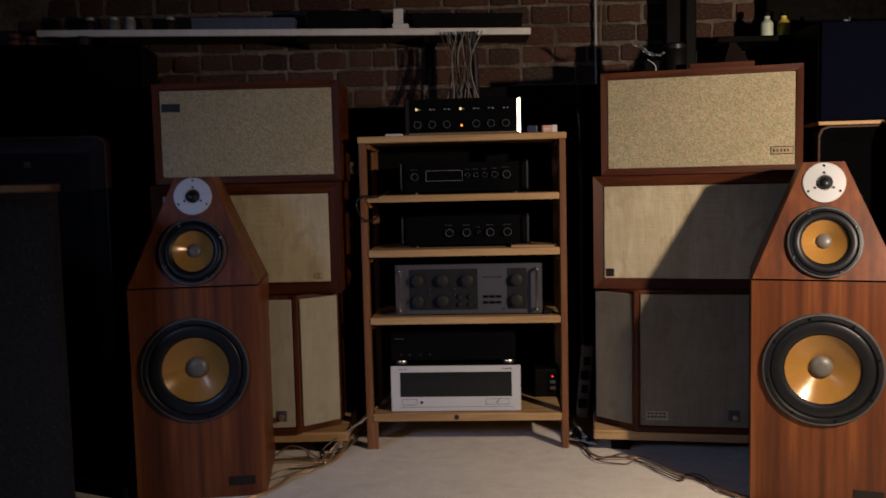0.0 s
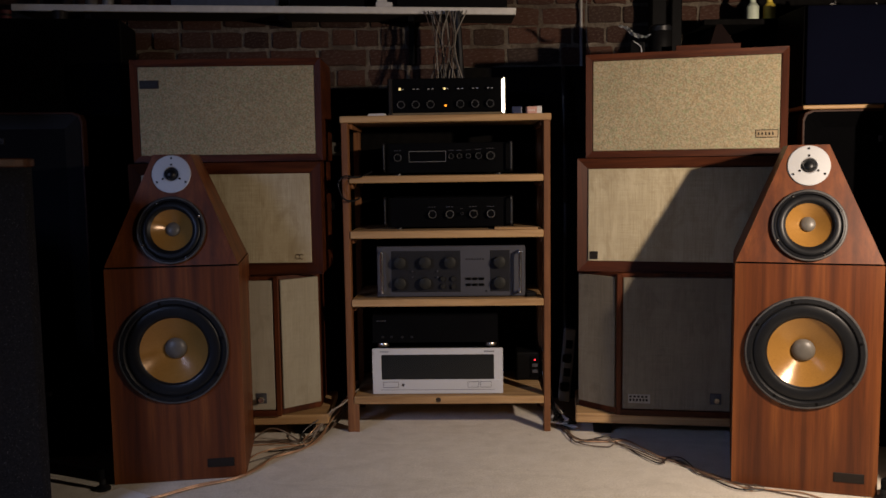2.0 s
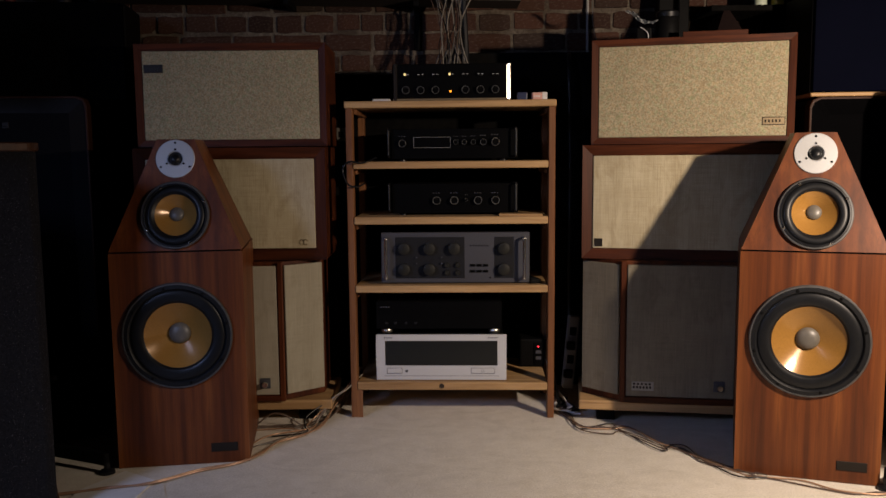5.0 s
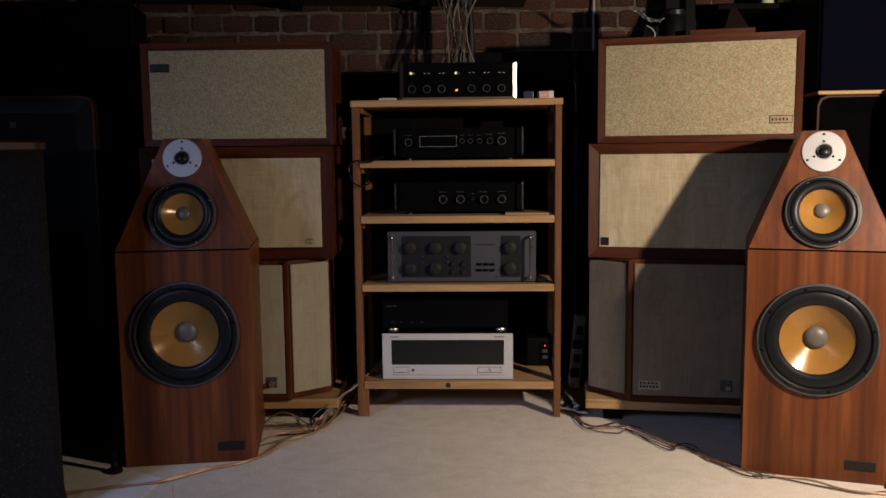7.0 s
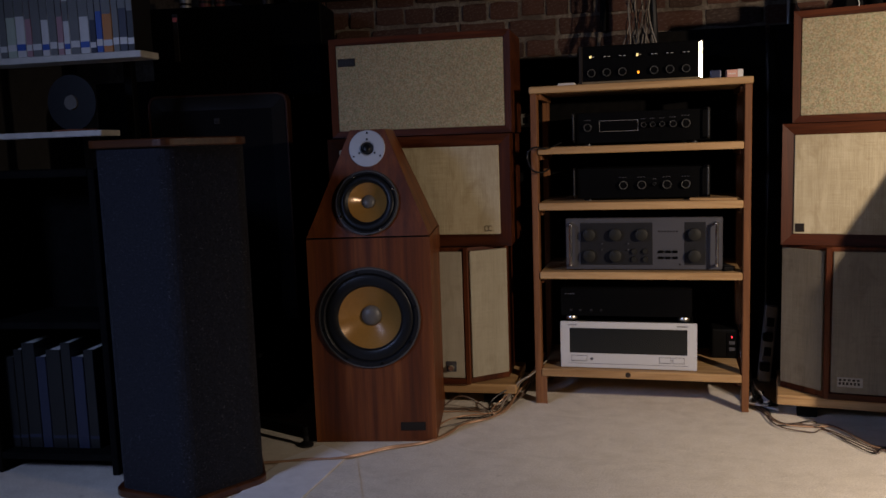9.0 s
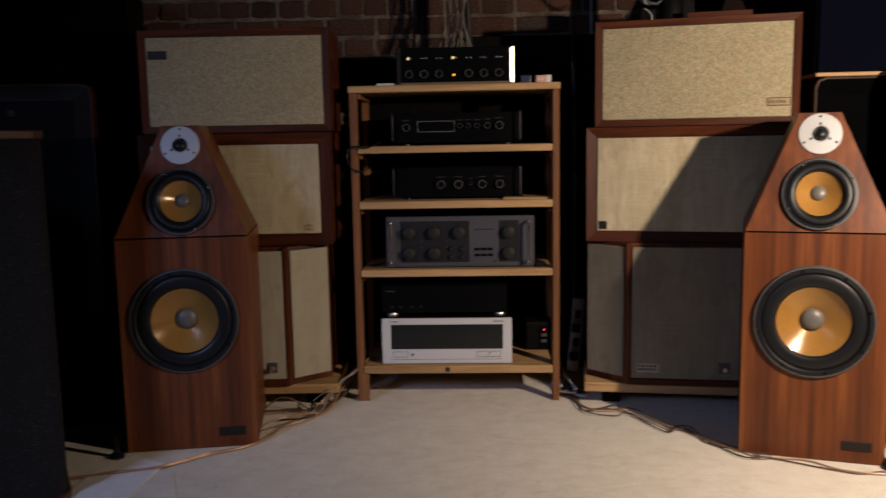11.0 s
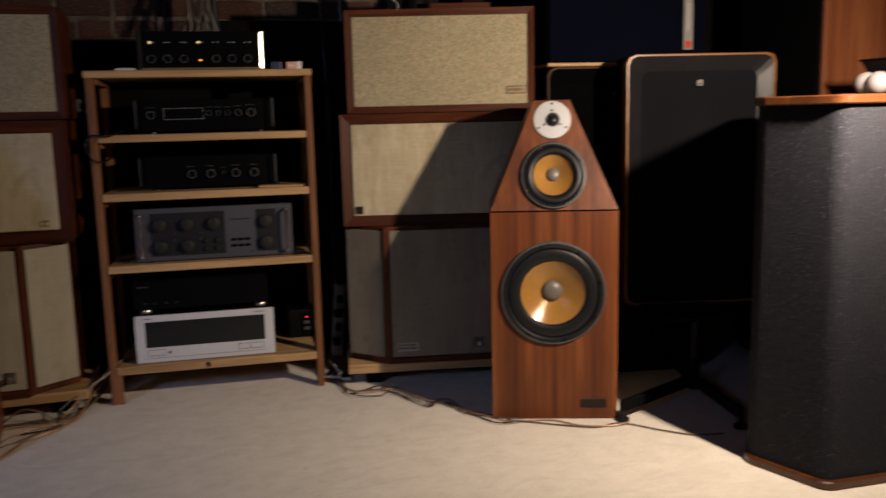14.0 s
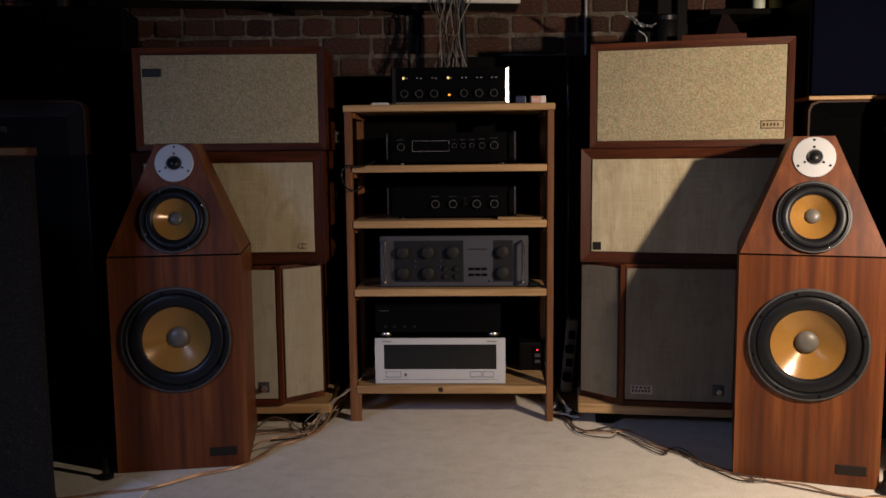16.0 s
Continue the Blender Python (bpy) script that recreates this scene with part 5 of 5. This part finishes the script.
for x, c2, label in ((0.40, "pale", "small pale green glass bottle"), (0.46, "yellow", "small bottle with a yellow label")):
    bt = thing("bottle", label, "bottle", pose(0.72 + x, 3.10, 1.405))
    part("body", lathe([(0, 0), (0.022, 0), (0.022, 0.05), (0.010, 0.065), (0.010, 0.075)], 20, (0, 0, 0), "z"), B[c2], bt, "", True)
    part("cap", lathe([(0.012, 0.074), (0.012, 0.088), (0, 0.088)], 16, (0, 0, 0), "z"), BLACK, bt)
lg = thing("ledge", "dark wooden ledge on the brick wall", "shelf", pose(0.93, 3.05, 1.385))
part("board", box(0, 0.75, 0, 0.249, 0, 0.020, 0.002), BLACK_WALL, lg)
for x in (0.05, 0.65):
    part("bracket", box(x, x + 0.02, 0.02, 0.249, -0.10, -0.001, 0.002), BLACK, lg)

# ---------- shelves at the other side ----------
lb = thing("corner_shelves", "white corner shelves with books and oddments in gloom", "shelf", pose(-2.34, 2.30, 0))
part("board", box(0, 0.918, 0, 0.10, 1.180, 1.200, 0.002), WHITE_PAINT, lb)
part("board", box(0, 0.765, 0, 0.10, 0.954, 0.972, 0.002), WHITE_PAINT, lb)
part("upright", box(0.02, 0.05, 0.20, 0.24, 0, 1.9, 0.002), BLACK, lb)
part("upright", box(0.70, 0.73, 0.241, 0.27, 0, 1.9, 0.002), BLACK, lb)
random.seed(12)
x = 0.36
for k, c in enumerate(("grey", "navy", "white", "grey", "pale", "white", "pink", "grey", "white", "grey", "pink", "white", "grey", "white", "navy", "blue", "orange", "grey", "navy", "grey", "black")):
    w = random.choice((0.021, 0.026, 0.032))
    if x + w > 0.912:
        break
    c = "black" if x > 0.875 else c
    book("book", c + " book standing on the corner shelf", pose(-2.34 + x, 2.302, 1.200), w, 0.095, random.uniform(0.19, 0.25), B[c], ((0.08, 0.16, B["white"] if c != "white" else B["blue"]), (0.5, 0.8, B["grey"])))
    x += w + 0.001
rl = thing("tape_reel", "dark tape reel and oddments on the lower shelf", "tape reel", pose(-1.70, 2.35, 0.972))
part("reel", lathe([(0.02, -0.004), (0.085, -0.004), (0.085, 0.004), (0.02, 0.004)], 36, (0, 0, 0.088), "y", close=True), DRIVER_FRAME, rl)
part("hub", lathe([(0, -0.010), (0.022, -0.010), (0.024, 0.0)], 20, (0, 0, 0.088)), DUST_CAP, rl, "pale hub", True)
part("stand", box(-0.06, 0.06, -0.03, 0.03, 0, 0.006, 0.002), CASE_WOOD, rl)

# ---------- cables ----------
def cable(label, points, r, mat):
    tagged(part("cable", tube(points, r), mat, None, "", True), label, "cable", "floor cables")


random.seed(3)
RUN = [(0.39, 2.811), (0.433, 2.702), (0.501, 2.665), (0.575, 2.640), (0.635, 2.492), (0.692, 2.464), (0.723, 2.379), (0.785, 2.290), (0.850, 2.252)]
for k in range(5):
    j = lambda s: random.uniform(-s, s)
    q = 0.018 + 0.009 * k
    cable("thin speaker cable lying loosely on the carpet", [(0.385, 2.97 + j(0.02), 0.06), (0.372 + j(0.02), 2.88, 0.012)] + [(x + j(q) * 0.8, y + j(q), 0.004 + 0.0022 * ((k + n) % 3)) for n, (x, y) in enumerate(RUN)], 0.0019, (BROWN_CABLE, COPPER, BROWN_CABLE, RUBBER, BROWN_CABLE)[k])
cable("pale copper speaker cable along the carpet", [(0.83, 2.262, 0.004), (0.874, 2.247, 0.004), (0.958, 2.222, 0.004), (1.02, 2.155, 0.004), (1.104, 2.122, 0.006), (1.16, 2.128, 0.008)], 0.0022, COPPER)
cable("thin brown cable along the carpet", [(0.82, 2.262, 0.004), (0.877, 2.238, 0.004), (0.981, 2.168, 0.004), (1.056, 2.129, 0.004), (1.137, 2.137, 0.004), (1.217, 2.051, 0.004), (1.288, 1.988, 0.004), (1.37, 1.97, 0.004)], 0.0021, BROWN_CABLE)
RISE = [(-0.315, 2.98, 0.13), (-0.345, 2.82, 0.108), (-0.385, 2.79, 0.085)]
LOOPS = (
    ("dark speaker lead looping up beside the plank", BROWN_CABLE, 0.0026, [(-0.435, 2.742, 0.030), (-0.454, 2.728, 0.006), (-0.492, 2.722, 0.006), (-0.522, 2.712, 0.030), (-0.553, 2.706, 0.048), (-0.585, 2.706, 0.050), (-0.615, 2.704, 0.032), (-0.649, 2.690, 0.006)]),
    ("pale copper speaker cable curling over the carpet", COPPER, 0.0026, [(-0.428, 2.760, 0.045), (-0.441, 2.735, 0.016), (-0.446, 2.705, 0.006), (-0.461, 2.680, 0.006), (-0.512, 2.655, 0.006), (-0.562, 2.632, 0.006), (-0.600, 2.585, 0.006), (-0.622, 2.500, 0.006)]),
    ("brown speaker cable tangled behind the tower", BROWN_CABLE, 0.0022, [(-0.440, 2.735, 0.022), (-0.478, 2.715, 0.006), (-0.520, 2.690, 0.006), (-0.565, 2.705, 0.006), (-0.605, 2.704, 0.006), (-0.640, 2.690, 0.006)]),
    ("copper speaker cable tangled behind the tower", COPPER, 0.0021, [(-0.452, 2.742, 0.024), (-0.470, 2.700, 0.012), (-0.458, 2.672, 0.006), (-0.487, 2.668, 0.006), (-0.526, 2.672, 0.010), (-0.590, 2.682, 0.006), (-0.645, 2.668, 0.006)]),
    ("dark speaker lead crossing the tangle", RUBBER, 0.0023, [(-0.468, 2.724, 0.040), (-0.478, 2.700, 0.010), (-0.463, 2.664, 0.006), (-0.472, 2.636, 0.006), (-0.515, 2.624, 0.006), (-0.570, 2.610, 0.006)]),
)
for label, mat, r, way in LOOPS:
    j = lambda s: random.uniform(-s, s)
    cable(label, [(x + j(0.006), y + j(0.008), z + j(0.006)) for x, y, z in RISE] + way, r, mat)
cable("pale copper speaker cable slipping behind the rack", [(-0.300, 2.90, 0.135), (-0.345, 2.80, 0.108), (-0.385, 2.775, 0.088), (-0.410, 2.765, 0.062), (-0.432, 2.745, 0.030), (-0.445, 2.72, 0.010)], 0.0026, PALE_CABLE)
for k in range(4):
    j = lambda s: random.uniform(-s, s)
    way = [(-0.48, 2.735, 0.006), (-0.56, 2.715, 0.006), (-0.66, 2.70, 0.006)] if k % 2 else [(-0.46, 2.68, 0.006), (-0.52, 2.59, 0.006), (-0.59, 2.51, 0.006), (-0.635, 2.43, 0.006)]
    cable("thin cable trailing loosely over the carpet", [(-0.35, 2.95 + j(0.02), 0.08 + j(0.03)), (-0.39 + j(0.01), 2.83 + j(0.02), 0.015)] + [(x + j(0.025), y + j(0.02), z) for x, y, z in way], 0.0020, (BROWN_CABLE, DUST_CAP)[k // 2])
for k in range(2):
    o = 0.008 * k
    cable("twisted copper speaker cable running over the floor", [(-0.34, 2.98, 0.09), (-0.40, 2.84, 0.03), (-0.43 + o, 2.72, 0.006), (-0.47, 2.62 + o, 0.006), (-0.54, 2.55 + o, 0.006), (-0.575 + o, 2.46, 0.006), (-0.62, 2.385 - o, 0.006), (-0.72, 2.33 - 2 * o, 0.006), (-0.82, 2.23 - o, 0.009), (-0.93, 2.19 + o, 0.009), (-1.02, 2.17 - o, 0.007), (-1.12, 2.14, 0.006)], 0.0028, COPPER)
for k in range(24):
    j = lambda s: random.uniform(-s, s)
    cable("interconnect cable rising behind the preamplifier", [(-0.05 + 0.0065 * k + j(0.02), 3.02, 1.10), (-0.035 + 0.005 * k + j(0.018), 3.03 + j(0.02), 1.20 + j(0.02)), (-0.015 + 0.0032 * k + j(0.016), 3.05 + j(0.02), 1.28 + j(0.02)), (-0.02 + 0.0036 * k + j(0.02), 3.07 + j(0.015), 1.36), (-0.045 + 0.005 * k + j(0.025), 3.08, 1.452)], 0.0015 + 0.0003 * (k % 4), (BROWN_CABLE, RUBBER, PALE_CABLE, RUBBER, DUST_CAP, PALE_CABLE)[k % 6])
cable("black cable bundle hanging from the shelf", [(0.075, 3.06, 1.10), (0.068, 3.08, 1.25), (0.058, 3.09, 1.45)], 0.012, RUBBER)
cable("black lead looped round the rack upright", [(-0.24, 2.86, 0.885), (-0.28, 2.80, 0.868), (-0.325, 2.785, 0.872), (-0.345, 2.785, 0.845), (-0.33, 2.785, 0.80), (-0.30, 2.80, 0.79), (-0.28, 2.84, 0.80)], 0.003, RUBBER)
psx = thing("power_strip", "grey power strip leaning beside the rack", "power strip", pose(0.420, 2.94, 0.06, -6, 6, 0))
part("body", box(-0.02, 0.02, 0, 0.03, 0, 0.26, 0.004), DUST_CAP, psx)
for z in (0.04, 0.09, 0.14, 0.19):
    part("socket", box(-0.012, 0.012, -0.002, 0.001, z, z + 0.03, 0.001), BLACK, psx)
for k in range(7):
    j = lambda q: random.uniform(-q, q)
    cable("dark mains lead tangled beside the rack", [(0.36 + j(0.02), 3.05, 0.20 + j(0.08)), (0.37 + j(0.02), 2.96 + j(0.04), 0.06 + j(0.02)), (0.40 + j(0.03), 2.88 + j(0.03), 0.012 + 0.004 * k), (0.42 + j(0.03), 2.83 + j(0.03), 0.010 + 0.004 * k), (0.37 + j(0.02), 2.86 + j(0.02), 0.014), (0.40 + j(0.02), 2.93, 0.03)], 0.0036, RUBBER if k % 3 else SILVER_PLATE)
tn = thing("plug_block", "black plug blocks in a power strip", "plug", pose(0.412, 2.925, 0.06, -6, 6, 0))
for z in (0.045, 0.145):
    part("plug", box(-0.016, 0.014, -0.030, 0.0, z, z + 0.028, 0.004), BLACK, tn)
ry = on_rack("remote_handset", "slim black remote control on a shelf", "remote", 0.285, 0.03, 0.457, 20)
part("body", box(-0.02, 0.02, 0, 0.13, 0, 0.016, 0.004, 2), BLACK, ry)
part("keypad", box(-0.014, 0.014, 0.01, 0.11, 0.016, 0.018, 0.001), GREY_DARK, ry)
wb = on_rack("wooden_offcut", "thin pine offcut lying on the shelf", "board", 0.19, 0.016, 0.688, -4)
part("strip", box(-0.03, 0.115, 0, 0.05, 0, 0.007, 0.001), PINE, wb)
for x, r, h, mat, label in ((-1.58, 0.022, 0.05, DIMMED_RED, "small red plastic pot on a speaker"), (-1.52, 0.018, 0.04, DIMMED_RED, "small red plastic cap on a speaker"), (-1.66, 0.020, 0.045, GREY_METAL, "small dull tin on a speaker"), (-1.33, 0.024, 0.035, BADGE, "low dark tin on a speaker")):
    q = thing("small_pot", label, "pot", pose(x, 3.02, 1.4225), "pots")
    part("body", lathe([(0, 0), (r, 0), (r * 1.1, h), (r * 0.9, h), (r * 0.85, 0.006), (0, 0.006)], 20, (0, 0, 0), "z"), mat, q, "", True)
    part("band", lathe([(r * 1.06, h * 0.5), (r * 1.09, h * 0.5), (r * 1.09, h * 0.7), (r * 1.06, h * 0.7)], 20, (0, 0, 0), "z"), BADGE, q)
for x, y, label in ((1.30, 2.86, "small glinting tool on the navy speaker"), (1.46, 2.90, "small metal clip on the navy speaker"), (1.62, 2.87, "small metal bracket on the navy speaker")):
    q = thing("metal_fitting", label, "fitting", pose(x, y, 1.4065, 0, 0, 40 * x), "fittings")
    part("bar", box(-0.03, 0.03, -0.006, 0.006, 0, 0.010, 0.002), GREY_METAL, q)
    part("stud", lathe([(0.007, 0.010), (0.007, 0.022), (0, 0.024)], 14, (0.015, 0, 0), "z"), CHROME, q)

# reading lamp that lights the place
fl = thing("floor_lamp", "black adjustable floor lamp with a small metal shade", "lamp", pose(1.78, 0.92, 0))
part("base", lathe([(0, 0), (0.12, 0), (0.12, 0.012), (0.10, 0.022), (0.015, 0.028), (0, 0.028)], 32, (0, 0, 0), "z"), BLACK, fl, "", True)
part("pole", tube([(0, 0, 0.02), (0, 0, 0.6), (0, 0, 1.24)], 0.009, 12), BLACK, fl, "", True)
part("arm", tube([(0, 0, 1.23), (-0.10, 0.10, 1.255), (-0.22, 0.21, 1.24), (-0.318, 0.304, 1.183)], 0.006, 10), BLACK, fl, "", True)
sh = part("shade", lathe([(0, 0.075), (0.014, 0.073), (0.018, 0.055), (0.030, 0.045), (0.042, 0.026), (0.040, 0.026), (0.028, 0.042), (0.0, 0.050)], 28, (0, 0, 0), "z"), GREY_METAL, fl, "spun metal shade", True)
sh.matrix_basis = pose(-1.78, -0.92, 0) @ look((1.425, 1.29, 1.13), (1.30, 2.14, 0.66))

# ---------- brickwork ----------
random.seed(21)
BRICK_SHAPES = []
for k in range(10):
    mesh = bpy.data.meshes.new("brick")
    bm = bmesh.new()
    ring = [(-0.5, -0.38), (-0.475, -0.48), (-0.15, -0.5), (0.18, -0.5), (0.48, -0.48), (0.5, -0.36), (0.5, 0.36), (0.475, 0.48), (0.15, 0.5), (-0.18, 0.5), (-0.48, 0.48), (-0.5, 0.37)]
    ring = [(x * random.uniform(0.97, 1.01) + random.uniform(-0.015, 0.015), z * random.uniform(0.93, 1.02) + random.uniform(-0.05, 0.05)) for x, z in ring]
    loops = []
    for y, q in ((0.02, 1.0), (-0.012, 1.0), (-0.018, 0.965)):
        loops.append([bm.verts.new((x * q, y + random.uniform(-0.004, 0.003), z * q)) for x, z in ring])
    for p, q in zip(loops, loops[1:]):
        for i in range(12):
            bm.faces.new((p[i], p[(i + 1) % 12], q[(i + 1) % 12], q[i]))
    bm.faces.new(loops[-1])
    bmesh.ops.recalc_face_normals(bm, faces=bm.faces[:])
    bm.to_mesh(mesh)
    bm.free()
    mesh.materials.append(BRICK)
    BRICK_SHAPES.append(mesh)
COURSE = 0.0745
for row in range(12):
    z = 1.094 + row * COURSE
    headers = row % 6 == 4
    x = -1.72 + random.uniform(0, 0.12) + (0.1 if row % 2 else 0)
    while x < 1.65:
        w = (random.choice((0.095, 0.12)) if headers else random.choice((0.105, 0.14, 0.17, 0.19))) + random.uniform(-0.014, 0.012)
        b = new("brick", random.choice(BRICK_SHAPES))
        b.parent = wall_north
        b.matrix_basis = pose(x + w / 2, 3.313 + random.uniform(-0.003, 0.003), z + random.uniform(-0.003, 0.003), 0, random.uniform(-0.8, 0.8), random.uniform(-0.8, 0.8)) @ Matrix.Diagonal((w, 1, 0.0665 + random.uniform(-0.006, 0.002), 1))
        x += w + random.uniform(0.004, 0.013)
